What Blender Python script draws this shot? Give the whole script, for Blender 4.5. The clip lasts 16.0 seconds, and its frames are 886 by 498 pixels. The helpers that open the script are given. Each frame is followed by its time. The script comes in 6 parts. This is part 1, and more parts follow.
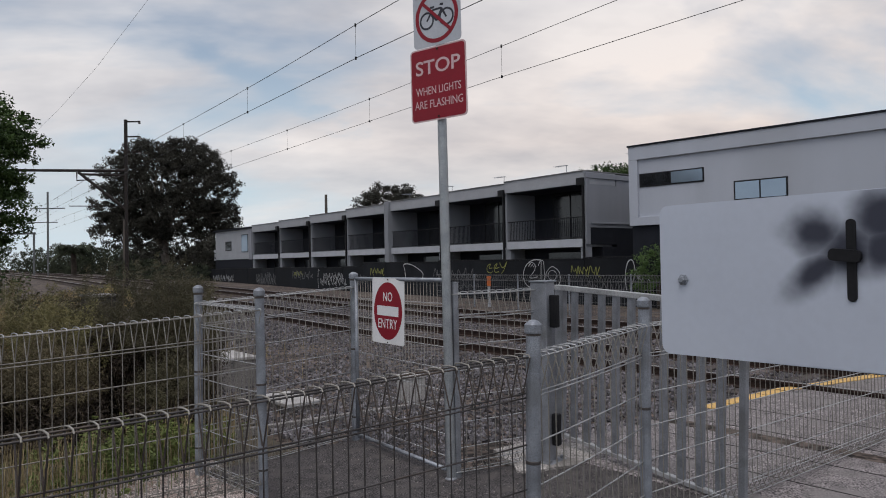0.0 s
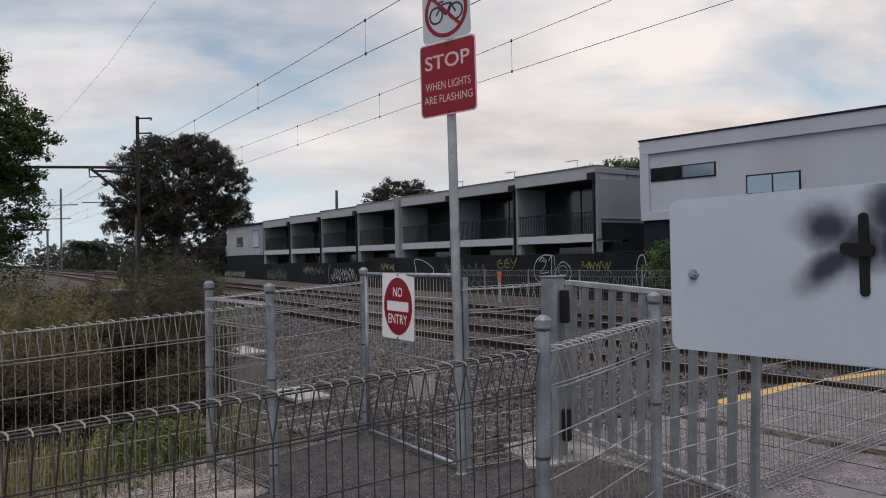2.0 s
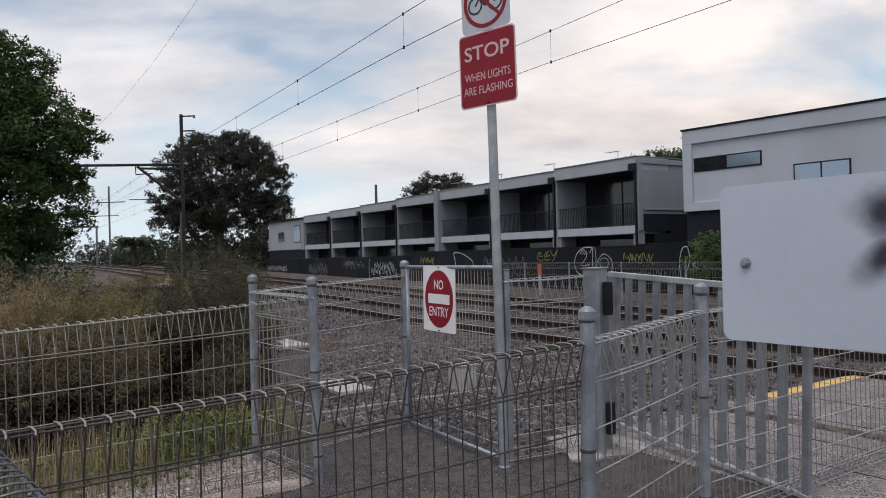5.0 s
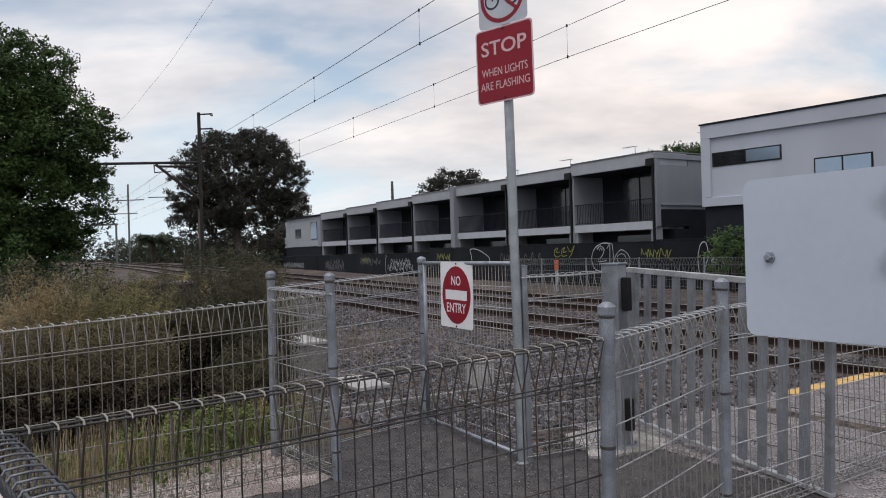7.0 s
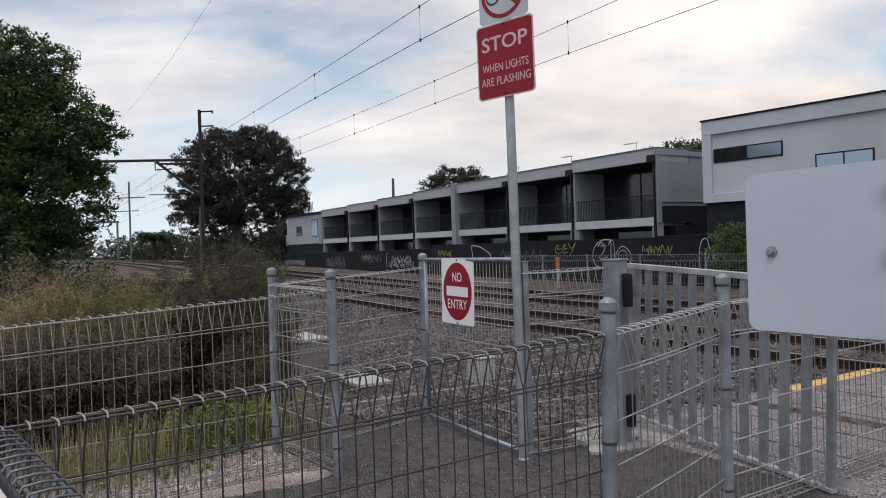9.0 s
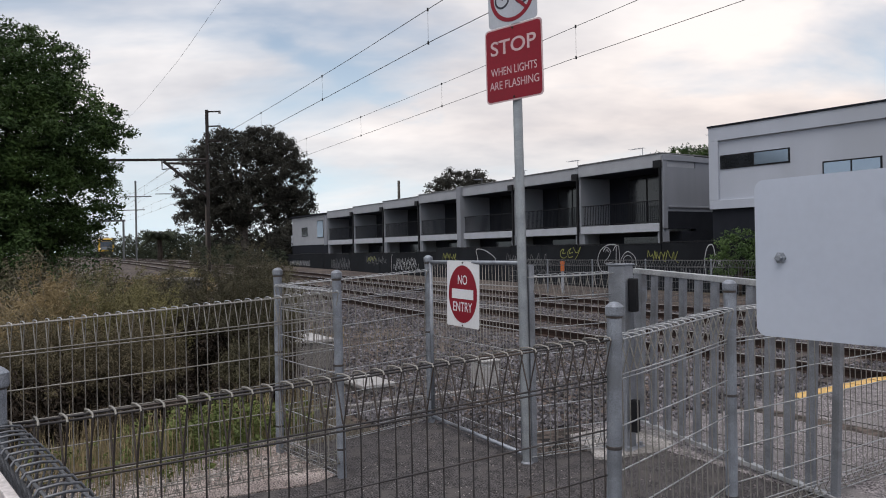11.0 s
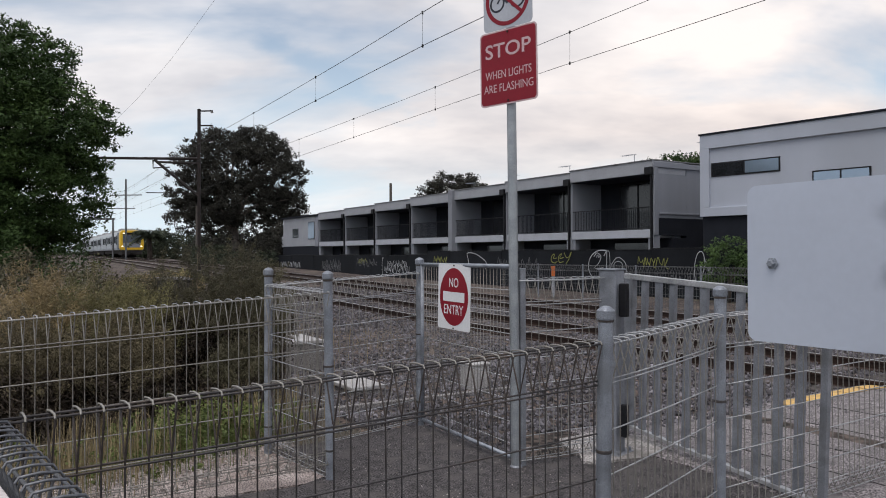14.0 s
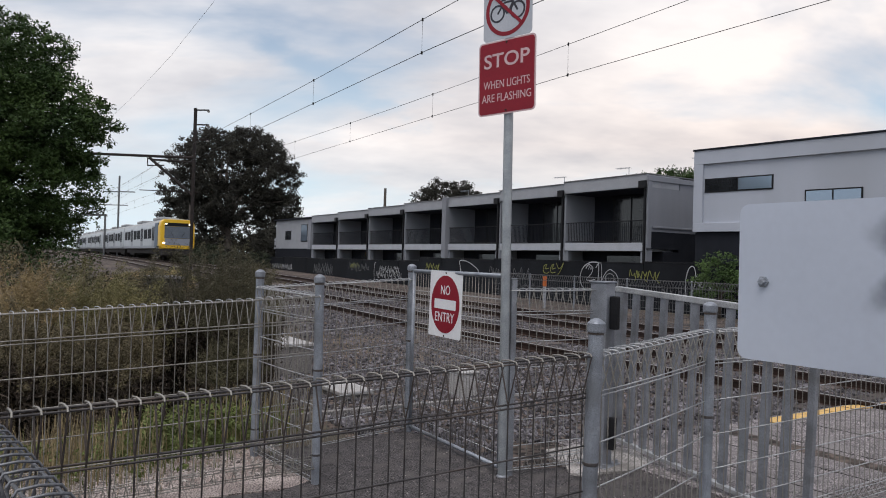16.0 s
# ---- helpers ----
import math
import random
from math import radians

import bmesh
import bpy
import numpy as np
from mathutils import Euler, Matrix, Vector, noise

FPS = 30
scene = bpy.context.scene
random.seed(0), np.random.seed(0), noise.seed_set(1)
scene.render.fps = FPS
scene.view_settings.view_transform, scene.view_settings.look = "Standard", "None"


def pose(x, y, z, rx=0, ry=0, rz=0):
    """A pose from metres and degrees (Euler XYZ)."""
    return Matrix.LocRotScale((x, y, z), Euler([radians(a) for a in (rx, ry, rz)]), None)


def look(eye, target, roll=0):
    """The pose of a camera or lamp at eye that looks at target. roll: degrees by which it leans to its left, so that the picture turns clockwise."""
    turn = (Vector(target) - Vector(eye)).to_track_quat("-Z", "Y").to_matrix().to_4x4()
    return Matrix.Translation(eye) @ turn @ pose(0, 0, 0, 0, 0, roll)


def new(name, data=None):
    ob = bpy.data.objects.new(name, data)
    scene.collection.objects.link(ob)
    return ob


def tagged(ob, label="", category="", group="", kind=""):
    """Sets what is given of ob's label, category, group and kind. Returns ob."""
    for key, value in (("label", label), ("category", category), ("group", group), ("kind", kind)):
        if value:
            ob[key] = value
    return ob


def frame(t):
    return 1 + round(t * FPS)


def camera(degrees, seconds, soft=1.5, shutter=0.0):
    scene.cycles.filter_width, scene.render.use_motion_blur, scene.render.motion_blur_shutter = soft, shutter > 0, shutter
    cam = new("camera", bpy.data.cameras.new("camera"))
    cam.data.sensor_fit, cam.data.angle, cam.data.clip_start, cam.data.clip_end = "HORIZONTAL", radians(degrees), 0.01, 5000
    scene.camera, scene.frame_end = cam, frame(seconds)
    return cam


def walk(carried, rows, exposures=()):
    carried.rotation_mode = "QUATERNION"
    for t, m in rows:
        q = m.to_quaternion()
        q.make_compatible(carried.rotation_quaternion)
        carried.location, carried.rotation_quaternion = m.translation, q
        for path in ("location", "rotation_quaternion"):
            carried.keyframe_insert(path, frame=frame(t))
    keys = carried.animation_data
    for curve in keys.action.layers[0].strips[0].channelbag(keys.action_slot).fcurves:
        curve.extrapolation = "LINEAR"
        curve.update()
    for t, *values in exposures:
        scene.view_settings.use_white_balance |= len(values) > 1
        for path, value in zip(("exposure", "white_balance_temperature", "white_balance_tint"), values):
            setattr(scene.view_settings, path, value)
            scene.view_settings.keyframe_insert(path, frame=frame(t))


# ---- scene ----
cam = camera(62.4, 16.0, soft=1.0)
PATH = [
    (0, (0.005, 0.011, 1.664), (0.005, 2.011, 1.704), -1.0),
    (0.5, (0.004, 0.011, 1.661), (-0.002, 2.011, 1.695), -0.8),
    (1, (0.005, 0.009, 1.663), (-0.003, 2.009, 1.696), -0.9),
    (1.5, (0.01, 0.004, 1.662), (-0.005, 2.004, 1.693), -0.9),
    (2, (0.011, 0.016, 1.663), (-0.018, 2.016, 1.691), -1.1),
    (2.5, (0.006, 0.013, 1.663), (-0.044, 2.012, 1.687), -1.2),
    (3, (0.001, 0.015, 1.663), (-0.072, 2.014, 1.684), -1.4),
    (3.5, (0.003, 0.015, 1.661), (-0.092, 2.012, 1.68), -1.4),
    (4, (0.001, 0.023, 1.658), (-0.11, 2.02, 1.675), -1.4),
    (6.5, (-0.009, 0.046, 1.652), (-0.179, 2.039, 1.658), -1.7),
    (7, (-0.012, 0.048, 1.651), (-0.193, 2.04, 1.655), -1.7),
    (7.5, (-0.012, 0.047, 1.649), (-0.2, 2.038, 1.651), -1.7),
    (8, (-0.012, 0.048, 1.648), (-0.2, 2.039, 1.649), -1.7),
    (8.5, (-0.013, 0.049, 1.647), (-0.199, 2.04, 1.645), -1.8),
    (9, (-0.012, 0.054, 1.645), (-0.196, 2.045, 1.641), -1.8),
    (11.5, (-0.024, 0.048, 1.641), (-0.223, 2.038, 1.648), -0.9),
    (12, (-0.025, 0.049, 1.639), (-0.223, 2.039, 1.649), -0.8),
    (12.5, (-0.029, 0.044, 1.638), (-0.223, 2.034, 1.651), -0.6),
    (13, (-0.031, 0.044, 1.639), (-0.219, 2.035, 1.652), -0.5),
    (13.5, (-0.033, 0.045, 1.638), (-0.214, 2.037, 1.651), -0.3),
    (14, (-0.03, 0.05, 1.635), (-0.202, 2.043, 1.648), -0.2),
    (14.5, (-0.029, 0.043, 1.633), (-0.193, 2.036, 1.648), 0.0),
    (15, (-0.025, 0.038, 1.637), (-0.184, 2.032, 1.654), 0.4),
    (15.5, (-0.028, 0.044, 1.633), (-0.184, 2.038, 1.657), 1.1),
    (16, (-0.033, 0.044, 1.639), (-0.185, 2.038, 1.671), 1.6),
]
walk(cam, [(t, look(e, g, r)) for t, e, g, r in PATH], exposures=[(0, -0.27), (1.5, -0.24), (4, -0.10), (6.5, 0.0), (16, 0.0)])

# ---- world, sun, exposure ----
world = bpy.data.worlds.new("world")
scene.world = world
world.use_nodes = True
wn, wl = world.node_tree.nodes, world.node_tree.links
wn.clear()
SUN_EL, SUN_AZ = radians(66), radians(200)
GLOW_AZ = radians(62)


def wnode(kind, **kw):
    n = wn.new(kind)
    for k, v in kw.items():
        n.inputs[k].default_value = v
    return n


def sky_world():
    out = wnode("ShaderNodeOutputWorld")
    bg = wnode("ShaderNodeBackground")
    bg.inputs["Strength"].default_value = 0.12
    sky = wn.new("ShaderNodeTexSky")
    sky.sky_type, sky.sun_disc = "NISHITA", False
    sky.sun_elevation, sky.sun_rotation = SUN_EL, SUN_AZ
    sky.air_density, sky.dust_density = 1.0, 1.5
    tc = wn.new("ShaderNodeTexCoord")
    sep = wn.new("ShaderNodeSeparateXYZ")
    wl.new(tc.outputs["Generated"], sep.inputs[0])
    # project the direction on a cloud deck, so that the clouds flatten towards the horizon
    zz = wn.new("ShaderNodeMath"); zz.operation = "MAXIMUM"; zz.inputs[1].default_value = 0.0
    wl.new(sep.outputs["Z"], zz.inputs[0])
    za = wn.new("ShaderNodeMath"); za.operation = "ADD"; za.inputs[1].default_value = 0.30
    wl.new(zz.outputs[0], za.inputs[0])
    dx = wn.new("ShaderNodeMath"); dx.operation = "DIVIDE"
    dy = wn.new("ShaderNodeMath"); dy.operation = "DIVIDE"
    wl.new(sep.outputs["X"], dx.inputs[0]); wl.new(za.outputs[0], dx.inputs[1])
    wl.new(sep.outputs["Y"], dy.inputs[0]); wl.new(za.outputs[0], dy.inputs[1])
    comb = wn.new("ShaderNodeCombineXYZ")
    wl.new(dx.outputs[0], comb.inputs[0]); wl.new(dy.outputs[0], comb.inputs[1])
    mp = wn.new("ShaderNodeMapping")
    mp.inputs["Location"].default_value = CLOUD_AT
    mp.inputs["Rotation"].default_value = (0, 0, radians(-20))
    mp.inputs["Scale"].default_value = (0.75, 1.15, 1)
    wl.new(comb.outputs[0], mp.inputs[0])
    n1 = wn.new("ShaderNodeTexNoise")
    n1.inputs["Scale"].default_value, n1.inputs["Detail"].default_value = 1.25, 6.0
    n1.inputs["Roughness"].default_value, n1.inputs["Distortion"].default_value = 0.52, 0.35
    wl.new(mp.outputs[0], n1.inputs["Vector"])
    cover = wn.new("ShaderNodeValToRGB")
    cover.color_ramp.elements[0].position, cover.color_ramp.elements[1].position = 0.37, 0.54
    wl.new(n1.outputs["Fac"], cover.inputs[0])
    # thickness of the clouds: thin ones bright, thick ones grey
    n2 = wn.new("ShaderNodeTexNoise")
    n2.inputs["Scale"].default_value, n2.inputs["Detail"].default_value = 1.9, 5.0
    n2.inputs["Roughness"].default_value = 0.55
    wl.new(mp.outputs[0], n2.inputs["Vector"])
    body = wn.new("ShaderNodeValToRGB")
    cr = body.color_ramp
    cr.elements[0].position, cr.elements[0].color = 0.34, (8.7, 8.35, 8.3, 1)
    cr.elements[1].position, cr.elements[1].color = 0.66, (5.2, 5.2, 5.6, 1)
    wl.new(n2.outputs["Fac"], body.inputs[0])
    # warm light on the clouds low towards the sun
    sd = wn.new("ShaderNodeVectorMath"); sd.operation = "DOT_PRODUCT"
    sd.inputs[1].default_value = (math.sin(GLOW_AZ), math.cos(GLOW_AZ), 0.10)
    wl.new(tc.outputs["Generated"], sd.inputs[0])
    wr = wn.new("ShaderNodeMapRange")
    wr.inputs["From Min"].default_value, wr.inputs["From Max"].default_value = 0.15, 0.95
    wl.new(sd.outputs["Value"], wr.inputs["Value"])
    low = wn.new("ShaderNodeMapRange")
    low.inputs["From Min"].default_value, low.inputs["From Max"].default_value = 0.36, 0.06
    wl.new(sep.outputs["Z"], low.inputs["Value"])
    wm = wn.new("ShaderNodeMath"); wm.operation = "MULTIPLY"
    wl.new(wr.outputs[0], wm.inputs[0]); wl.new(low.outputs[0], wm.inputs[1])
    warm = wn.new("ShaderNodeMixRGB"); warm.blend_type = "MULTIPLY"
    warm.inputs[2].default_value = (1.32, 1.10, 0.92, 1)
    wl.new(wm.outputs[0], warm.inputs[0]); wl.new(body.outputs[0], warm.inputs[1])
    # clear sky between, a little paler with haze near the horizon
    haze = wn.new("ShaderNodeMixRGB")
    haze.inputs[2].default_value = (6.5, 7.6, 8.4, 1)
    hz = wn.new("ShaderNodeMapRange")
    hz.inputs["From Min"].default_value, hz.inputs["From Max"].default_value = 0.30, 0.04
    hz.inputs["To Min"].default_value, hz.inputs["To Max"].default_value = 0.2, 0.9
    wl.new(sep.outputs["Z"], hz.inputs["Value"])
    wl.new(hz.outputs[0], haze.inputs[0]); wl.new(sky.outputs[0], haze.inputs[1])
    mix = wn.new("ShaderNodeMixRGB")
    # clouds thin out low over the horizon
    thin = wn.new("ShaderNodeMapRange")
    thin.inputs["From Min"].default_value, thin.inputs["From Max"].default_value = 0.02, 0.16
    thin.inputs["To Min"].default_value, thin.inputs["To Max"].default_value = 0.25, 0.95
    wl.new(sep.outputs["Z"], thin.inputs["Value"])
    cm = wn.new("ShaderNodeMath"); cm.operation = "MULTIPLY"
    wl.new(cover.outputs[0], cm.inputs[0]); wl.new(thin.outputs[0], cm.inputs[1])
    # a long rift in the cloud deck
    rift = wn.new("ShaderNodeMapping"); rift.vector_type = "TEXTURE"
    rift.inputs["Location"].default_value = (-0.41, 1.77, 0)
    rift.inputs["Rotation"].default_value = (0, 0, radians(58))
    rift.inputs["Scale"].default_value = (0.30, 0.062, 1)
    wl.new(comb.outputs[0], rift.inputs[0])
    rl = wn.new("ShaderNodeVectorMath"); rl.operation = "LENGTH"
    wl.new(rift.outputs[0], rl.inputs[0])
    n3 = wn.new("ShaderNodeTexNoise")
    n3.inputs["Scale"].default_value, n3.inputs["Detail"].default_value = 9.0, 5.0
    wl.new(comb.outputs[0], n3.inputs["Vector"])
    ra = wn.new("ShaderNodeMath"); ra.operation = "MULTIPLY_ADD"; ra.inputs[1].default_value = 2.4
    wl.new(n3.outputs["Fac"], ra.inputs[0]); wl.new(rl.outputs["Value"], ra.inputs[2])
    rr = wn.new("ShaderNodeMapRange"); rr.interpolation_type = "SMOOTHSTEP"
    rr.inputs["From Min"].default_value, rr.inputs["From Max"].default_value = 1.3, 2.5
    rr.inputs["To Min"].default_value, rr.inputs["To Max"].default_value = 0.12, 1.0
    wl.new(ra.outputs[0], rr.inputs["Value"])
    cut = wn.new("ShaderNodeMath"); cut.operation = "MULTIPLY"
    wl.new(cm.outputs[0], cut.inputs[0]); wl.new(rr.outputs[0], cut.inputs[1])
    wl.new(cut.outputs[0], mix.inputs[0]); wl.new(haze.outputs[0], mix.inputs[1]); wl.new(warm.outputs[0], mix.inputs[2])
    wl.new(mix.outputs[0], bg.inputs["Color"]); wl.new(bg.outputs[0], out.inputs["Surface"])


CLOUD_AT = (0.3, 0.2, 0.0)
sky_world()
sun_data = bpy.data.lights.new("sun", "SUN")
sun_data.energy, sun_data.angle, sun_data.color = 1.75, radians(40), (1.0, 0.96, 0.93)
sun = new("sun", sun_data)
sun.matrix_world = look((0, 0, 40), (-math.sin(SUN_AZ) * 10, -math.cos(SUN_AZ) * 10, 40 - 10 * math.tan(SUN_EL)))


# ---- materials ----
def material(name, base, dark=None, scale=8.0, rough=0.6, metal=0.0, bump=0.0, bscale=60.0, spec=0.35,
             stain=None, vary=0.0, amount=0.6, island=False, streak=False, crisp=0.2):
    """Two scales of variation on a principled surface: broad patches and fine grain, with relief."""
    m = bpy.data.materials.new(name)
    m.use_nodes = True
    nt = m.node_tree
    n, l = nt.nodes, nt.links
    p = n["Principled BSDF"]
    p.inputs["Metallic"].default_value = metal
    p.inputs["Specular IOR Level"].default_value = spec
    dark = dark or tuple(c * 0.7 for c in base)
    geo = n.new("ShaderNodeTexCoord")
    mp = n.new("ShaderNodeMapping")
    mp.inputs["Scale"].default_value = (1, 1, 0.12) if streak else (1, 1, 1)
    l.new(geo.outputs["Object"], mp.inputs[0])
    big = n.new("ShaderNodeTexNoise")
    big.inputs["Scale"].default_value, big.inputs["Detail"].default_value = scale, 5.0
    l.new(mp.outputs[0], big.inputs["Vector"])
    ramp = n.new("ShaderNodeValToRGB")
    ramp.color_ramp.elements[0].position, ramp.color_ramp.elements[1].position = 0.35, 0.68
    ramp.color_ramp.elements[0].color, ramp.color_ramp.elements[1].color = (*dark, 1), (*base, 1)
    l.new(big.outputs["Fac"], ramp.inputs[0])
    fine = n.new("ShaderNodeTexNoise")
    fine.inputs["Scale"].default_value, fine.inputs["Detail"].default_value = bscale, 4.0
    l.new(geo.outputs["Object"], fine.inputs["Vector"])
    fr = n.new("ShaderNodeMapRange")
    fr.inputs["From Min"].default_value, fr.inputs["From Max"].default_value = 0.5 - crisp, 0.5 + crisp
    fr.inputs["To Min"].default_value, fr.inputs["To Max"].default_value = max(0.15, 1 - amount * 0.4), 1 + amount * 0.35
    l.new(fine.outputs["Fac"], fr.inputs["Value"])
    mul = n.new("ShaderNodeMixRGB")
    mul.blend_type = "MULTIPLY"
    mul.inputs[0].default_value = 1.0
    l.new(ramp.outputs[0], mul.inputs[1])
    l.new(fr.outputs[0], mul.inputs[2])
    last = mul.outputs[0]
    if stain:
        st = n.new("ShaderNodeTexNoise")
        st.inputs["Scale"].default_value, st.inputs["Detail"].default_value = scale * 0.35, 6.0
        l.new(mp.outputs[0], st.inputs["Vector"])
        sr = n.new("ShaderNodeMapRange")
        sr.inputs["From Min"].default_value, sr.inputs["From Max"].default_value = 0.52, 0.68
        l.new(st.outputs["Fac"], sr.inputs["Value"])
        sm = n.new("ShaderNodeMixRGB")
        sm.inputs[2].default_value = (*stain, 1)
        l.new(sr.outputs[0], sm.inputs[0])
        l.new(last, sm.inputs[1])
        last = sm.outputs[0]
    if vary:
        if island:
            src = n.new("ShaderNodeNewGeometry").outputs["Random Per Island"]
        else:
            src = n.new("ShaderNodeObjectInfo").outputs["Random"]
        vr = n.new("ShaderNodeMapRange")
        vr.inputs["To Min"].default_value, vr.inputs["To Max"].default_value = 1 - vary, 1 + vary
        l.new(src, vr.inputs["Value"])
        vm = n.new("ShaderNodeMixRGB")
        vm.blend_type = "MULTIPLY"
        vm.inputs[0].default_value = 1.0
        l.new(last, vm.inputs[1])
        l.new(vr.outputs[0], vm.inputs[2])
        last = vm.outputs[0]
    l.new(last, p.inputs["Base Color"])
    rr = n.new("ShaderNodeMapRange")
    rr.inputs["To Min"].default_value, rr.inputs["To Max"].default_value = max(0.02, rough - 0.12), min(1, rough + 0.12)
    l.new(big.outputs["Fac"], rr.inputs["Value"])
    l.new(rr.outputs[0], p.inputs["Roughness"])
    if bump:
        b = n.new("ShaderNodeBump")
        b.inputs["Strength"].default_value, b.inputs["Distance"].default_value = bump, 0.01
        l.new(fine.outputs["Fac"], b.inputs["Height"])
        l.new(b.outputs[0], p.inputs["Normal"])
    return m


def glowing(name, colour, strength):
    m = bpy.data.materials.new(name)
    m.use_nodes = True
    p = m.node_tree.nodes["Principled BSDF"]
    p.inputs["Base Color"].default_value = (*colour, 1)
    p.inputs["Emission Color"].default_value = (*colour, 1)
    p.inputs["Emission Strength"].default_value = strength
    return m


def leaf_material(name, base, dark, shine=0.12, vary=0.18):
    m = material(name, base, dark, scale=0.9, rough=0.55, spec=shine, vary=vary, island=True, bscale=9.0, amount=0.5)
    p = m.node_tree.nodes["Principled BSDF"]
    p.inputs["Subsurface Weight"].default_value = 0.0
    p.inputs["Transmission Weight"].default_value = 0.0
    return m


GALV = material("galvanised_steel", (0.335, 0.36, 0.405), (0.21, 0.226, 0.26), 9, 0.48, 0.42, 0.06, 220, stain=(0.17, 0.175, 0.185), amount=0.8)
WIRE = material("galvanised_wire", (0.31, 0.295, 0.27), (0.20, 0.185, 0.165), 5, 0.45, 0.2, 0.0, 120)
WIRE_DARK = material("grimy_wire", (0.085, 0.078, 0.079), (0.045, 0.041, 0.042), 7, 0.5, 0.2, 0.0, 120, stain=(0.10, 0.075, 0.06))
WIRE_STEEL = material("dull_steel_wire", (0.17, 0.175, 0.19), (0.10, 0.104, 0.115), 7, 0.42, 0.45, 0.0, 120)
WIRE_FAR = material("dull_far_wire", (0.16, 0.16, 0.165), (0.10, 0.10, 0.105), 5, 0.5, 0.2, 0.0, 120)
# lit copy of the galvanised wire: sky light put into a paler colour
WIRE_LIT = material("lit_galvanised_wire", (0.46, 0.465, 0.48), (0.30, 0.305, 0.315), 6, 0.42, 0.35, 0.0, 120)
GATE_STEEL = material("weathered_gate_steel", (0.33, 0.345, 0.38), (0.21, 0.22, 0.245), 6, 0.55, 0.5, 0.05, 150, stain=(0.13, 0.13, 0.13))
POLE = material("pole_steel", (0.40, 0.42, 0.44), (0.29, 0.31, 0.33), 9, 0.45, 0.55, 0.03, 200)
BLACK_STEEL = material("black_painted_steel", (0.014, 0.014, 0.016), (0.008, 0.008, 0.010), 6, 0.5, 0.0, 0.05, 90, spec=0.2)
MAST = material("rusted_dark_steel", (0.035, 0.026, 0.024), (0.018, 0.015, 0.015), 4, 0.75, 0.2, 0.1, 60)
ASPHALT = material("asphalt_path", (0.082, 0.074, 0.076), (0.036, 0.032, 0.033), 14, 0.92, 0, 1.0, 75, stain=(0.092, 0.083, 0.080), amount=3.0, crisp=0.09)
PLATFORM = material("crossing_asphalt", (0.235, 0.212, 0.215), (0.14, 0.126, 0.13), 7, 0.9, 0, 0.9, 80, stain=(0.21, 0.195, 0.195), amount=2.8, crisp=0.10)
CONCRETE = material("old_concrete", (0.27, 0.255, 0.25), (0.17, 0.16, 0.158), 5, 0.9, 0, 0.5, 60, stain=(0.12, 0.113, 0.108), amount=1.4, crisp=0.14)
GRAVEL = material("pale_gravel", (0.45, 0.385, 0.36), (0.26, 0.215, 0.20), 3.2, 0.95, 0, 0.8, 90, stain=(0.17, 0.118, 0.095), amount=2.2, crisp=0.12)
SOIL = material("dry_soil", (0.105, 0.085, 0.062), (0.062, 0.052, 0.038), 0.6, 0.95, 0, 0.7, 40, stain=(0.070, 0.078, 0.035), amount=1.3)
BALLAST = material("ballast_stone", (0.178, 0.168, 0.182), (0.080, 0.075, 0.082), 3, 0.95, 0, 0.4, 60, vary=0.6, island=True)
BALLAST_BED = material("ballast_bed", (0.098, 0.074, 0.063), (0.034, 0.026, 0.023), 1.6, 0.95, 0, 1.0, 14, stain=(0.125, 0.098, 0.080), amount=2.6, crisp=0.10)
SLEEPER = material("weathered_sleeper", (0.105, 0.086, 0.080), (0.055, 0.045, 0.042), 3, 0.9, 0, 0.4, 50, vary=0.25)
RUST = material("rusted_rail", (0.048, 0.028, 0.022), (0.026, 0.016, 0.013), 7, 0.85, 0.1, 0.3, 70)
RAIL_TOP = material("polished_rail_head", (0.42, 0.40, 0.38), (0.30, 0.28, 0.27), 3, 0.32, 0.9, 0, 60)
RENDER_WHITE = material("pale_blue_grey_render", (0.43, 0.455, 0.52), (0.39, 0.415, 0.475), 0.8, 0.85, 0, 0.15, 70, stain=(0.37, 0.39, 0.44), amount=0.25, streak=True)
RENDER_GREY = material("grey_render", (0.28, 0.29, 0.325), (0.235, 0.245, 0.275), 0.8, 0.85, 0, 0.15, 70, stain=(0.22, 0.23, 0.255), amount=0.25, streak=True)
CLAD_DARK = material("charcoal_cladding", (0.020, 0.022, 0.029), (0.013, 0.0145, 0.020), 1.5, 0.75, 0, 0.15, 40, amount=0.4, spec=0.15)
FASCIA = material("grey_fascia", (0.35, 0.36, 0.39), (0.30, 0.31, 0.335), 1.0, 0.7, 0, 0.1, 40, amount=0.3)
TRIM_WHITE = material("white_trim", (0.44, 0.455, 0.50), (0.38, 0.395, 0.43), 1.2, 0.7, 0, 0.1, 40, amount=0.3)
ROOF_METAL = material("grey_roof_sheet", (0.20, 0.20, 0.205), (0.15, 0.15, 0.155), 1.0, 0.5, 0.3, 0.1, 30)
GLASS_DARK = material("dark_window_glass", (0.020, 0.022, 0.026), (0.014, 0.015, 0.018), 1.0, 0.08, 0, 0, 20, spec=0.6)
# pale blue base: the sky's reflection put into the glass colour
GLASS_SKY = material("sky_coloured_window_glass", (0.30, 0.37, 0.46), (0.26, 0.325, 0.41), 0.5, 0.12, 0.6, 0, 20, spec=0.8, amount=0.1)
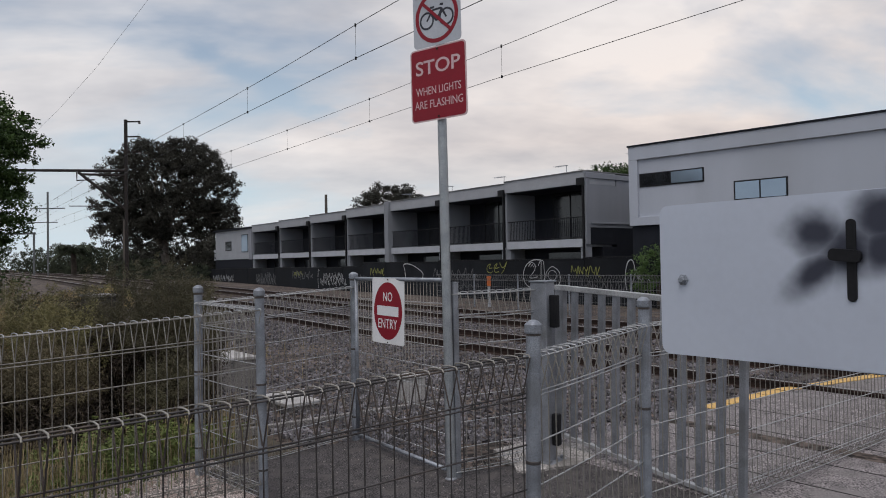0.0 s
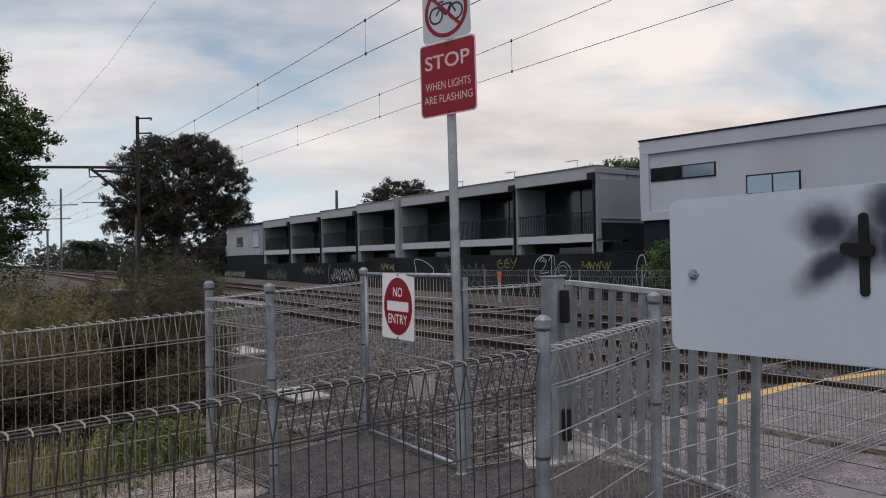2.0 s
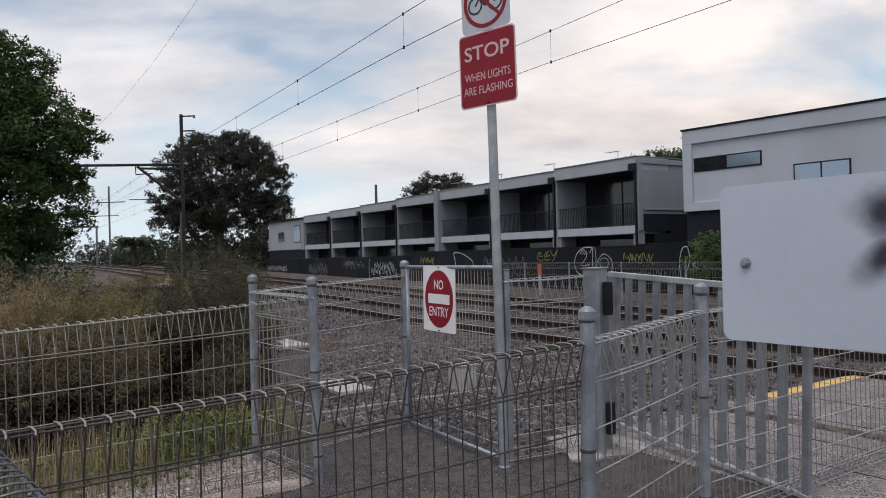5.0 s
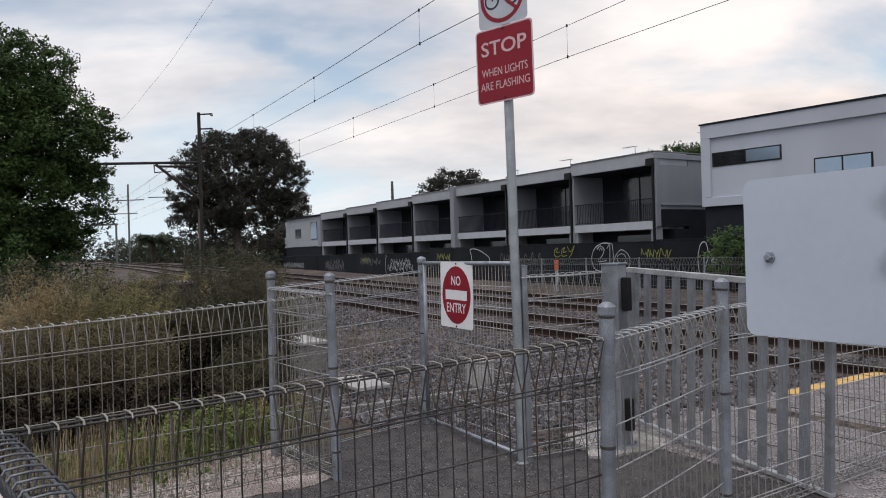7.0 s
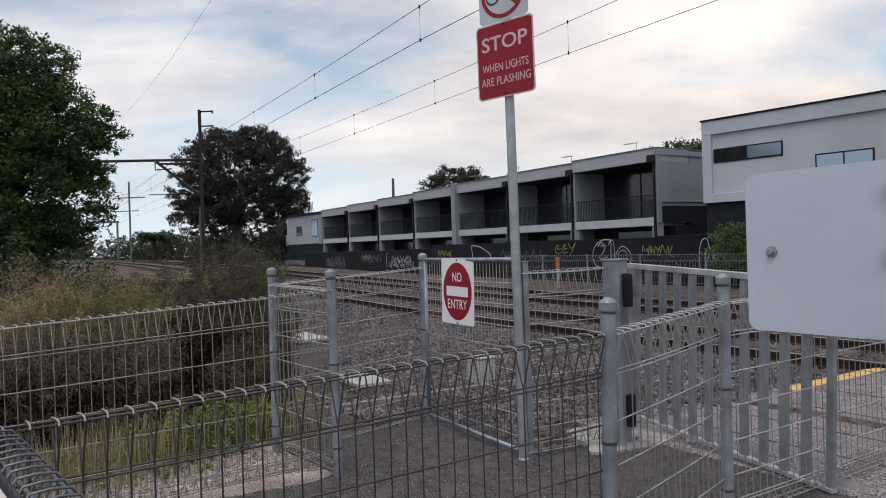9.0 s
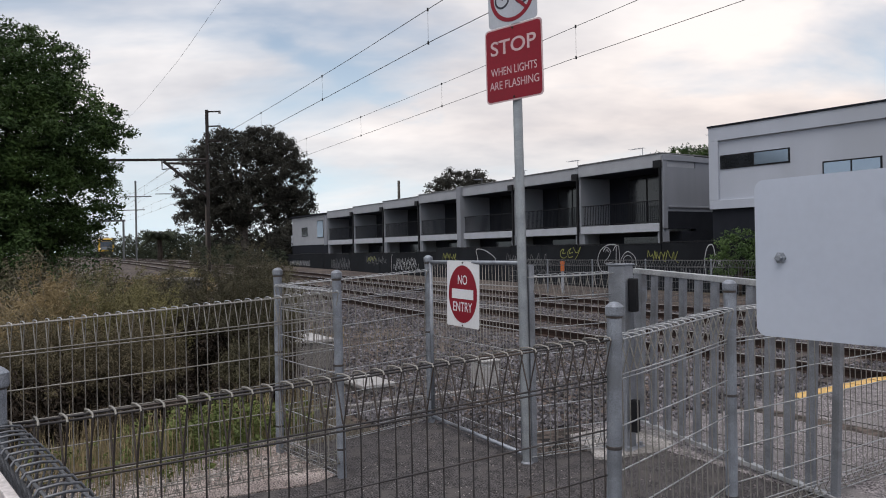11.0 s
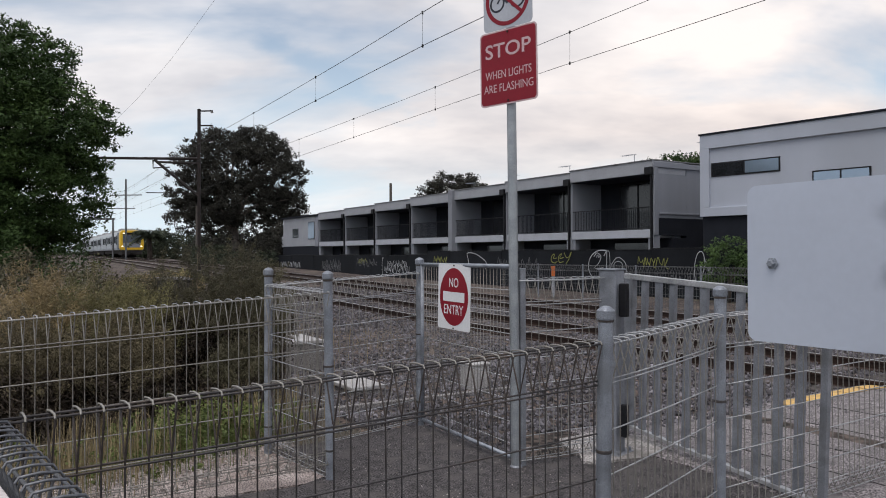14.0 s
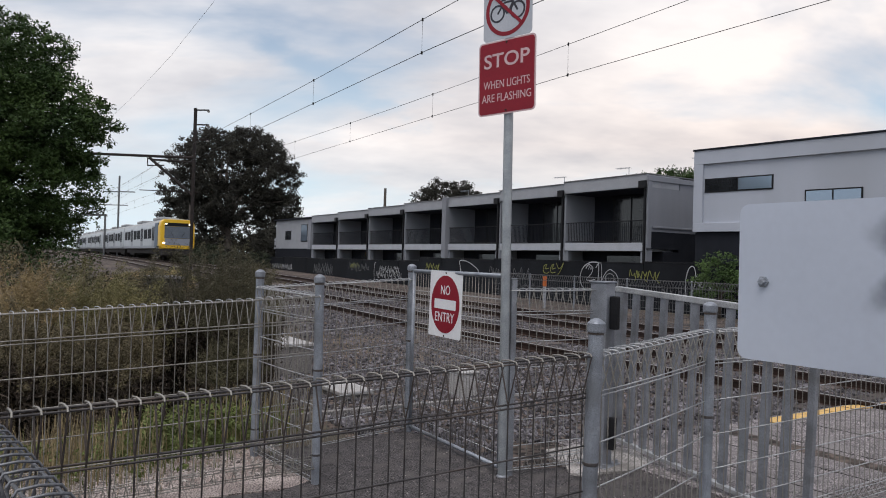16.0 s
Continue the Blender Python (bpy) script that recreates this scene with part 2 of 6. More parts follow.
FENCE_DARK = material("dark_fence_paint", (0.016, 0.018, 0.022), (0.009, 0.010, 0.013), 0.9, 0.75, 0, 0.2, 30, stain=(0.026, 0.028, 0.031), amount=0.8, vary=0.2, spec=0.15)
SPRAY_WHITE = material("white_spray_paint", (0.52, 0.53, 0.55), (0.25, 0.255, 0.27), 2.0, 0.7, 0, 0, 30)
SPRAY_YELLOW = material("yellow_spray_paint", (0.30, 0.31, 0.08), (0.17, 0.175, 0.05), 2.0, 0.7, 0, 0, 30)
SPRAY_GREY = material("faded_spray_paint", (0.15, 0.155, 0.16), (0.09, 0.09, 0.10), 1.0, 0.7, 0, 0, 30)
SIGN_RED = material("red_sign_face", (0.255, 0.010, 0.024), (0.21, 0.009, 0.020), 2.5, 0.5, 0, 0.02, 60, amount=0.2, stain=(0.20, 0.013, 0.024), spec=0.25)
SIGN_WHITE = material("white_sign_face", (0.74, 0.74, 0.76), (0.68, 0.68, 0.70), 3, 0.42, 0, 0.02, 60, amount=0.15)
SIGN_PINK = material("faded_sign_letters", (0.60, 0.44, 0.46), (0.52, 0.37, 0.39), 6, 0.5, 0, 0, 60, amount=0.3)
# shaded copy of the white face, for a board turned from the light
SIGN_SHADED = material("shaded_white_sign_face", (0.46, 0.48, 0.53), (0.39, 0.41, 0.46), 3, 0.5, 0, 0.02, 60, amount=0.15)
SIGN_BLACK = material("black_sign_print", (0.03, 0.032, 0.045), (0.02, 0.02, 0.03), 3, 0.5, 0, 0, 60)
PANEL = material("brushed_sheet_metal", (0.53, 0.57, 0.665), (0.48, 0.515, 0.60), 1.6, 0.45, 0.25, 0.0, 40, amount=0.05, stain=(0.58, 0.615, 0.69))
YELLOW_PAINT = material("yellow_tactile", (0.68, 0.44, 0.16), (0.55, 0.35, 0.12), 3, 0.75, 0, 0.2, 60, stain=(0.38, 0.25, 0.10))
FOOTING = material("pale_broken_concrete", (0.44, 0.415, 0.40), (0.27, 0.25, 0.24), 7, 0.9, 0, 0.7, 60, stain=(0.15, 0.138, 0.13), amount=1.6, crisp=0.13)
RUBBER = material("dark_joint_filler", (0.04, 0.036, 0.036), (0.02, 0.018, 0.018), 6, 0.9, 0, 0.2, 60)
ORANGE = material("orange_marker", (0.62, 0.16, 0.035), (0.52, 0.13, 0.03), 4, 0.6)
WOOD_POLE = material("grey_timber_pole", (0.13, 0.115, 0.10), (0.08, 0.07, 0.062), 2, 0.9, 0, 0.3, 30, streak=True)
BARK = material("rough_bark", (0.085, 0.068, 0.056), (0.045, 0.036, 0.030), 3, 0.95, 0, 0.8, 14)
GUM_BARK = material("pale_gum_bark", (0.22, 0.19, 0.165), (0.12, 0.10, 0.09), 2, 0.9, 0, 0.4, 14)
LEAF_GREEN = leaf_material("green_leaves", (0.066, 0.108, 0.032), (0.021, 0.041, 0.014))
LEAF_GUM = leaf_material("dark_gum_leaves", (0.056, 0.054, 0.044), (0.030, 0.029, 0.025))
LEAF_FAR = leaf_material("far_tree_leaves", (0.056, 0.066, 0.040), (0.030, 0.037, 0.025))
LEAF_OLIVE = leaf_material("olive_shrub_leaves", (0.25, 0.225, 0.105), (0.135, 0.122, 0.060), vary=0.10)
# brown leaf with shade put into its colour, for low growth
LEAF_SHADE = leaf_material("shaded_brown_shrub_leaves", (0.185, 0.155, 0.092), (0.090, 0.076, 0.049), vary=0.10)
# dead twigs, darkened further with the shade beneath the shrubs
LEAF_DEAD_SHADED = leaf_material("shaded_dead_twigs", (0.105, 0.084, 0.066), (0.050, 0.040, 0.033), vary=0.2)
LEAF_DRY = leaf_material("dry_twigs", (0.30, 0.245, 0.18), (0.18, 0.145, 0.105))
LEAF_BRIGHT = leaf_material("bright_shrub_leaves", (0.10, 0.155, 0.05), (0.05, 0.085, 0.03))
GRASS_GREEN = leaf_material("green_weeds", (0.16, 0.19, 0.062), (0.085, 0.11, 0.04))
GRASS_DRY = leaf_material("dry_grass", (0.36, 0.29, 0.17), (0.22, 0.175, 0.10))
TRAIN_SILVER = material("train_silver_side", (0.50, 0.53, 0.56), (0.42, 0.45, 0.48), 0.5, 0.5, 0.1, 0.03, 20, amount=0.2)
TRAIN_ROOF = material("train_roof", (0.40, 0.41, 0.42), (0.30, 0.31, 0.32), 0.6, 0.6, 0.2, 0.1, 20)
TRAIN_YELLOW = material("train_yellow", (0.80, 0.50, 0.035), (0.72, 0.44, 0.03), 0.8, 0.35, 0, 0, 20, amount=0.2)
TRAIN_BLUE = material("train_blue", (0.050, 0.085, 0.145), (0.040, 0.070, 0.12), 0.8, 0.4, 0, 0, 20, amount=0.2)
TRAIN_GREY = material("train_grey_panel", (0.30, 0.32, 0.36), (0.25, 0.27, 0.31), 0.8, 0.4, 0.1, 0, 20, amount=0.2)
TRAIN_UNDER = material("train_underframe", (0.045, 0.040, 0.038), (0.025, 0.022, 0.021), 2, 0.9, 0.1, 0.2, 20)
TRAIN_GLASS = material("train_window_glass", (0.020, 0.024, 0.030), (0.014, 0.017, 0.022), 1, 0.6, 0, 0, 20, spec=0.05)
# lighter than the side glass: sky reflection painted into the base
TRAIN_SCREEN = material("train_windscreen_glass", (0.13, 0.15, 0.18), (0.10, 0.12, 0.15), 1, 0.2, 0, 0, 20, spec=0.5)
HEADLIGHT = glowing("headlight_glow", (1.0, 0.88, 0.62), 2.5)
BOX_PAINT = material("pale_cabinet_paint", (0.46, 0.45, 0.445), (0.36, 0.345, 0.34), 3, 0.7, 0, 0.1, 60, stain=(0.24, 0.21, 0.19))


# ---- building tools ----
def mesh_of(name, bm, mat, smooth=False):
    me = bpy.data.meshes.new(name)
    bm.normal_update()
    bm.to_mesh(me)
    bm.free()
    for m in (mat if isinstance(mat, (list, tuple)) else [mat]):
        me.materials.append(m)
    if smooth:
        for p in me.polygons:
            p.use_smooth = True
    return me


def part(name, bm, mat, parent=None, label="", smooth=False):
    ob = new(name, mesh_of(name, bm, mat, smooth))
    if parent is not None:
        ob.parent = parent
    if label:
        ob["label"] = label
    return ob


def empty(name, x=0, y=0, z=0, rz=0.0):
    ob = new(name)
    ob.matrix_basis = pose(x, y, z, 0, 0, math.degrees(rz))
    return ob


def add_box(bm, x0, x1, y0, y1, z0, z1, bevel=0.0, mi=0):
    r = bmesh.ops.create_cube(bm, size=1.0)
    vs = r["verts"]
    for v in vs:
        v.co = Vector(((x0 + x1) / 2 + v.co.x * (x1 - x0), (y0 + y1) / 2 + v.co.y * (y1 - y0), (z0 + z1) / 2 + v.co.z * (z1 - z0)))
    fs = {f for v in vs for f in v.link_faces}
    for f in fs:
        f.material_index = mi
    if bevel:
        es = list({e for v in vs for e in v.link_edges})
        bmesh.ops.bevel(bm, geom=es, offset=bevel, segments=2, affect="EDGES", profile=0.5)
    return bm


def box(x0, x1, y0, y1, z0, z1, bevel=0.0):
    return add_box(bmesh.new(), x0, x1, y0, y1, z0, z1, bevel)


def add_tube(bm, pts, r, sides=6, r_end=None, cap=True):
    """A tube along points, tapering from r to r_end."""
    pts = [Vector(p) for p in pts]
    rings = []
    n = len(pts)
    ref = None
    for i, p in enumerate(pts):
        d = (pts[min(i + 1, n - 1)] - pts[max(i - 1, 0)])
        if d.length < 1e-9:
            d = Vector((0, 0, 1))
        d.normalize()
        if ref is None:
            ref = Vector((1, 0, 0)) if abs(d.x) < 0.8 else Vector((0, 1, 0))
        a = d.cross(ref)
        if a.length < 1e-4:
            ref = Vector((0, 1, 0)) if abs(d.y) < 0.8 else Vector((0, 0, 1))
            a = d.cross(ref)
        a.normalize()
        b = d.cross(a)
        rr = r if r_end is None else r + (r_end - r) * i / max(1, n - 1)
        rings.append([bm.verts.new(p + a * math.cos(2 * math.pi * k / sides) * rr + b * math.sin(2 * math.pi * k / sides) * rr) for k in range(sides)])
    for r0, r1 in zip(rings, rings[1:]):
        for k in range(sides):
            bm.faces.new((r0[k], r0[(k + 1) % sides], r1[(k + 1) % sides], r1[k]))
    if cap:
        bm.faces.new(rings[0][::-1])
        bm.faces.new(rings[-1])
    return bm


def tube(pts, r, sides=6, r_end=None):
    return add_tube(bmesh.new(), pts, r, sides, r_end)


def lathe(profile, sides=16):
    """A turned body from (radius, height) pairs."""
    bm = bmesh.new()
    rings = [[bm.verts.new((r * math.cos(2 * math.pi * k / sides), r * math.sin(2 * math.pi * k / sides), z)) for k in range(sides)] for r, z in profile]
    for a, b in zip(rings, rings[1:]):
        for k in range(sides):
            bm.faces.new((a[k], a[(k + 1) % sides], b[(k + 1) % sides], b[k]))
    bm.faces.new(rings[0][::-1])
    bm.faces.new(rings[-1])
    return bm


def plate(outline, thick, bevel=0.0):
    """A flat plate in x and z, of the given thickness in y (front at y = 0, facing -y)."""
    bm = bmesh.new()
    vs = [bm.verts.new((x, 0, z)) for x, z in outline]
    f = bm.faces.new(vs)
    r = bmesh.ops.extrude_face_region(bm, geom=[f])
    for v in r["geom"]:
        if isinstance(v, bmesh.types.BMVert):
            v.co.y += thick
    bmesh.ops.recalc_face_normals(bm, faces=bm.faces)
    return bm


def rounded(w, h, r, steps=5, cx=0.0, cz=0.0):
    pts = []
    for sx, sz, a0 in ((1, 1, 0), (-1, 1, 90), (-1, -1, 180), (1, -1, 270)):
        for i in range(steps + 1):
            a = radians(a0 + 90 * i / steps)
            pts.append((cx + sx * (w / 2 - r) + r * math.cos(a), cz + sz * (h / 2 - r) + r * math.sin(a)))
    return pts


def ellipse(rx, rz, cx=0.0, cz=0.0, n=40):
    return [(cx + rx * math.cos(2 * math.pi * i / n), cz + rz * math.sin(2 * math.pi * i / n)) for i in range(n)]


def ring_plate(rx, rz, wide, cx, cz, thick, n=40):
    bm = bmesh.new()
    rows = []
    for y in (0, thick):
        for k in (0, 1):
            rows.append([bm.verts.new((cx + (rx - wide * k) * math.cos(2 * math.pi * i / n), y, cz + (rz - wide * k) * math.sin(2 * math.pi * i / n))) for i in range(n)])
    a, b, c, d = rows
    for i in range(n):
        j = (i + 1) % n
        for p, q in ((a, b), (b, d), (d, c), (c, a)):
            bm.faces.new((p[i], p[j], q[j], q[i]))
    bmesh.ops.recalc_face_normals(bm, faces=bm.faces)
    return bm


def lettering(name, body, width, height, mat, parent, x, y, z, thick=0.0008, bold=0.0):
    """Raised writing on a plate facing -y, scaled to a width and a height, centred at x, z."""
    cu = bpy.data.curves.new(name, "FONT")
    cu.body, cu.align_x, cu.align_y, cu.extrude, cu.offset = body, "CENTER", "CENTER", 0.02, bold
    cu.resolution_u = 4
    tmp = bpy.data.objects.new(name, cu)
    scene.collection.objects.link(tmp)
    dg = bpy.context.evaluated_depsgraph_get()
    me = bpy.data.meshes.new_from_object(tmp.evaluated_get(dg))
    bpy.data.objects.remove(tmp)
    co = np.array([v.co[:] for v in me.vertices])
    lo, hi = co.min(0), co.max(0)
    for v in me.vertices:
        u = (v.co.x - (lo[0] + hi[0]) / 2) / (hi[0] - lo[0]) * width
        w = (v.co.y - (lo[1] + hi[1]) / 2) / (hi[1] - lo[1]) * height
        d = -(v.co.z - lo[2]) / max(1e-6, hi[2] - lo[2]) * thick
        v.co = Vector((u, d, w))
    me.materials.clear()
    me.materials.append(mat)
    ob = new(name, me)
    ob.parent = parent
    ob.location = (x, y, z)
    return ob


def fast_mesh(name, verts, faces, mat, kind=""):
    me = bpy.data.meshes.new(name)
    me.from_pydata([tuple(v) for v in verts], [], faces)
    me.materials.append(mat)
    me.update()
    ob = new(name, me)
    if kind:
        ob["kind"] = kind
    return ob


def leaves(rng, centres, per, spread, size, aspect=2.2, droop=0.0, facing=0.0, flat=1.0):
    """Small folded leaves scattered round clump centres: arrays of vertices and faces (a quad each)."""
    c = np.repeat(np.asarray(centres, float), per, axis=0)
    n = len(c)
    sp = np.repeat(np.broadcast_to(np.asarray(spread, float).reshape(-1, 1), (len(centres), 1)), per, axis=0)
    d = rng.normal(size=(n, 3))
    d /= np.linalg.norm(d, axis=1, keepdims=True) + 1e-9
    c = c + d * sp * rng.random((n, 1)) ** 0.45 * np.array([1.0, 1.0, flat])
    a = rng.normal(size=(n, 3)); a[:, 2] = a[:, 2] * 0.7 - droop
    a /= np.linalg.norm(a, axis=1, keepdims=True) + 1e-9
    toward = rng.normal(size=(n, 3)) + facing * (d + np.array([0.0, 0.0, 0.9]))
    b = np.cross(a, toward)
    b /= np.linalg.norm(b, axis=1, keepdims=True) + 1e-9
    s = size * (0.6 + 0.8 * rng.random((n, 1)))
    fold = np.cross(a, b) * s * 0.12
    v = np.stack([c - a * s * 0.5, c + b * s / aspect * 0.5 + fold, c + a * s * 0.5, c - b * s / aspect * 0.5 + fold], axis=1).reshape(-1, 3)
    f = [(4 * i, 4 * i + 1, 4 * i + 2, 4 * i + 3) for i in range(n)]
    return v, f


# ---- layout ----
# U runs along the railway away from the viewer, N across it towards the houses
U = Vector((-0.609, 0.793, 0.0))
N = Vector((0.793, 0.609, 0.0))
RAIL_Z = 0.18
TRACKS = (9.4, 13.3)


def line_at(s, n):
    """A place s metres along the railway and n metres across, past the far bend."""
    return U * s + N * (n + 0.0465 * max(0.0, s - 14.0))


def line_z(s):
    """How far the line climbs away from the crossing."""
    if s < 12:
        return 0.0
    return 0.0135 * (s - 12) if s < 67 else 0.7425 + 0.0072 * (s - 67)


# ---- ground and structure ----
def ground():
    bm = bmesh.new()
    n = 60
    size = 1500.0
    grid = {}
    for i in range(n + 1):
        for j in range(n + 1):
            u, v = 2 * i / n - 1, 2 * j / n - 1
            x, y = size * u * abs(u) ** 1.6, size * v * abs(v) ** 1.6
            grid[i, j] = bm.verts.new((x, y, -0.06))
    for i in range(n):
        for j in range(n):
            bm.faces.new((grid[i, j], grid[i + 1, j], grid[i + 1, j + 1], grid[i, j + 1]))
    ob = part("ground", bm, SOIL)
    tagged(ob, "dry brown soil with sparse weeds beside the railway", "ground", kind="structure")


def slab(name, pts, z0, z1, mat, label, category="path"):
    bm = bmesh.new()
    top = [bm.verts.new((x, y, z1)) for x, y in pts]
    bot = [bm.verts.new((x, y, z0)) for x, y in pts]
    bm.faces.new(top)
    bm.faces.new(bot[::-1])
    for i in range(len(pts)):
        j = (i + 1) % len(pts)
        bm.faces.new((top[j], top[i], bot[i], bot[j]))
    bmesh.ops.recalc_face_normals(bm, faces=bm.faces)
    ob = part(name, bm, mat)
    return tagged(ob, label, category, kind="structure")


def STRIP(n):
    """How far along the line the yellow strip lies, n metres across it."""
    return 4.63 - 0.165 * (n - 6.98)


PATH_RISE = [(4.6, 0.007), (6.5, 0.012), (8.4, 0.12), (14.3, 0.135), (16.2, 0.03), (21.5, -0.02)]


def paths():
    slab("pavement", [(-1.5, 5.1), (-3.1, 4.2), (-5.2, 3.0), (-5.2, -1.5), (4, -3.0), (7.0, 2.0), (7.2, 5.6), (2.0, 7.4), (0.9, 6.2), (0.2, 5.9), (-0.85, 7.05), (-1.97, 6.02), (-1.36, 5.36)], -0.08, 0.0, ASPHALT, "dark worn asphalt footpath inside the pedestrian maze")
    bm = bmesh.new()
    rows = [[bm.verts.new(U * s + N * n + Vector((0, 0, z))) for n, z in PATH_RISE] for s in (-9.0, -4.0, 0.0)]
    rows.append([bm.verts.new(U * (STRIP(n) + 0.14) + N * n + Vector((0, 0, z))) for n, z in PATH_RISE])
    for r0, r1 in zip(rows, rows[1:]):
        for k in range(len(PATH_RISE) - 1):
            bm.faces.new((r0[k], r0[k + 1], r1[k + 1], r1[k]))
    r = bmesh.ops.extrude_face_region(bm, geom=bm.faces[:])
    for v in r["geom"]:
        if isinstance(v, bmesh.types.BMVert):
            v.co.z -= 0.3
    bmesh.ops.recalc_face_normals(bm, faces=bm.faces)
    tagged(part("crossing_path", bm, PLATFORM), "grey asphalt pedestrian crossing path over the tracks", "path", kind="structure")
    cross_ob = bpy.data.objects["crossing_path"]
    for n0 in (5.35, 5.98, 6.66, 7.35):
        z = float(np.interp(n0, [q[0] for q in PATH_RISE], [q[1] for q in PATH_RISE]))
        c = U * -1.5 + N * n0
        j = part("joint", box(-5.5, 5.9, -0.006, 0.006, -0.01, 0.003), RUBBER, cross_ob, "dark paving joint")
        j.matrix_basis = pose(c.x, c.y, z, 0, 0, math.degrees(math.atan2(U.y, U.x)))
    slab("gravel_strip", [(-1.4, 5.25), (-3.1, 4.25), (-5.6, 2.9), (-6.0, 3.6), (-3.9, 4.9), (-2.85, 5.6), (-2.1, 6.5), (-1.3, 5.6)], -0.08, -0.012, GRAVEL, "pale gravel strip along the fence", "gravel")
    slab("concrete_apron", [(0.42, 6.5), (0.47, 6.22), (0.55, 6.1), (0.56, 5.82), (0.68, 5.78), (0.84, 5.9), (1.02, 5.95), (1.2, 6.12), (1.28, 6.3), (1.2, 6.66), (0.95, 6.78), (0.7, 6.74)], -0.03, 0.018, FOOTING, "broken pale concrete footing round the gate post", "concrete")
    # yellow warning strip, laid in tiles
    strip = tagged(empty("tactile_strip"), "worn yellow warning tiles across the path edge", "warning strip", kind="structure")
    me = mesh_of("tile", box(-0.144, 0.144, -0.085, 0.085, 0.0, 0.008, 0.002), YELLOW_PAINT)
    ang = math.degrees(math.atan2(N.y, N.x)) - 9.4
    for i in range(24):
        n = 7.25 + 0.3 * i
        z = np.interp(n, [q[0] for q in PATH_RISE], [q[1] for q in PATH_RISE])
        tilt = math.degrees(math.atan2(0.108, 1.9)) if n < 8.3 else 0.0
        t = new("tile", me)
        t.parent = strip
        p = U * STRIP(n) + N * n
        t.matrix_basis = Matrix.Translation((p.x, p.y, z + 0.002 + 0.001 * (i % 2))) @ pose(0, 0, 0, 0, 0, ang) @ pose(0, 0, 0, 0, -tilt, 0)


def ballast():
    bm = bmesh.new()
    ss = [-45 + i * 5 for i in range(40)] + [155 + 25 * i for i in range(14)]
    rows = []
    for s in ss:
        far = min(1.0, max(0.0, (s - 14) / 30))
        zz = line_z(s)
        prof = [(2.9 - 5 * far, -0.075), (3.5 - 2 * far, -0.03), (7.6 - 0.6 * far, 0.03 + zz), (15.0, 0.03 + zz), (16.6 + 2.6 * far, -0.05 + zz), (21.0, -0.08 + zz * 0.6), (21.9, -0.08)]
        rows.append([bm.verts.new(line_at(s, n) * 1.0 + Vector((0, 0, z))) for n, z in prof])
    for a, b in zip(rows, rows[1:]):
        for k in range(6):
            bm.faces.new((a[k], b[k], b[k + 1], a[k + 1]))
    bmesh.ops.recalc_face_normals(bm, faces=bm.faces)
    ob = part("track_bed", bm, BALLAST_BED)
    tagged(ob, "dark brown crushed stone bed under the rails", "track bed", kind="structure")
    # loose stones on the bed, thick where the fence lets one look in
    rng = np.random.default_rng(5)
    verts, faces = [], []
    base = np.array([(1, 0, -0.3), (-0.5, 0.85, -0.3), (-0.5, -0.85, -0.3), (0.1, 0.2, 0.8), (0.7, 0.7, 0.2), (-0.9, 0.1, 0.3), (0.5, -0.8, 0.3)])
    fc = [(0, 4, 3), (4, 1, 5), (4, 5, 3), (5, 2, 6), (5, 6, 3), (6, 0, 3), (0, 6, 2), (0, 1, 4), (1, 2, 5), (0, 2, 1)]
    for i in range(85000):
        s = 3.6 + 26 * rng.random() ** 1.5 if i % 4 else -14 + 18 * rng.random()
        n = 3.2 + 12 * rng.random() ** 1.4
        if s < 4.7 and n < 18:
            if n < 6.5 or s > -9.2:
                continue
        p = line_at(s, n)
        if p.x < -0.85:
            if (p.x + 2.0) * -0.676 + (p.y - 5.97) * 0.737 < 0.06 or (p.x < -2.6 and p.y < 9.6) or p.x < -8:
                continue
        elif p.x < 0.1:
            if (p.x + 0.857) * 0.83 + (p.y - 7.02) * 0.555 < 0.05:
                continue
        elif p.y < 6.85:
            continue
        z = -0.045 + min(1.0, max(0, (n - 3.5) / 4.1)) * 0.075 + line_z(s)
        sz = 0.016 + 0.024 * rng.random()
        R = Euler(rng.random(3) * 6.28).to_matrix()
        q = (base * (0.8 + 0.4 * rng.random((7, 3)))) @ np.array(R) * sz + np.array([p.x, p.y, z + sz * 0.35])
        o = len(verts)
        verts.extend(map(tuple, q))
        faces.extend([(a + o, b + o, c + o) for a, b, c in fc])
    st = fast_mesh("ballast_stones", verts, faces, BALLAST, "stuff")
    tagged(st, "loose grey-brown crushed ballast stones between the rails", "ballast")


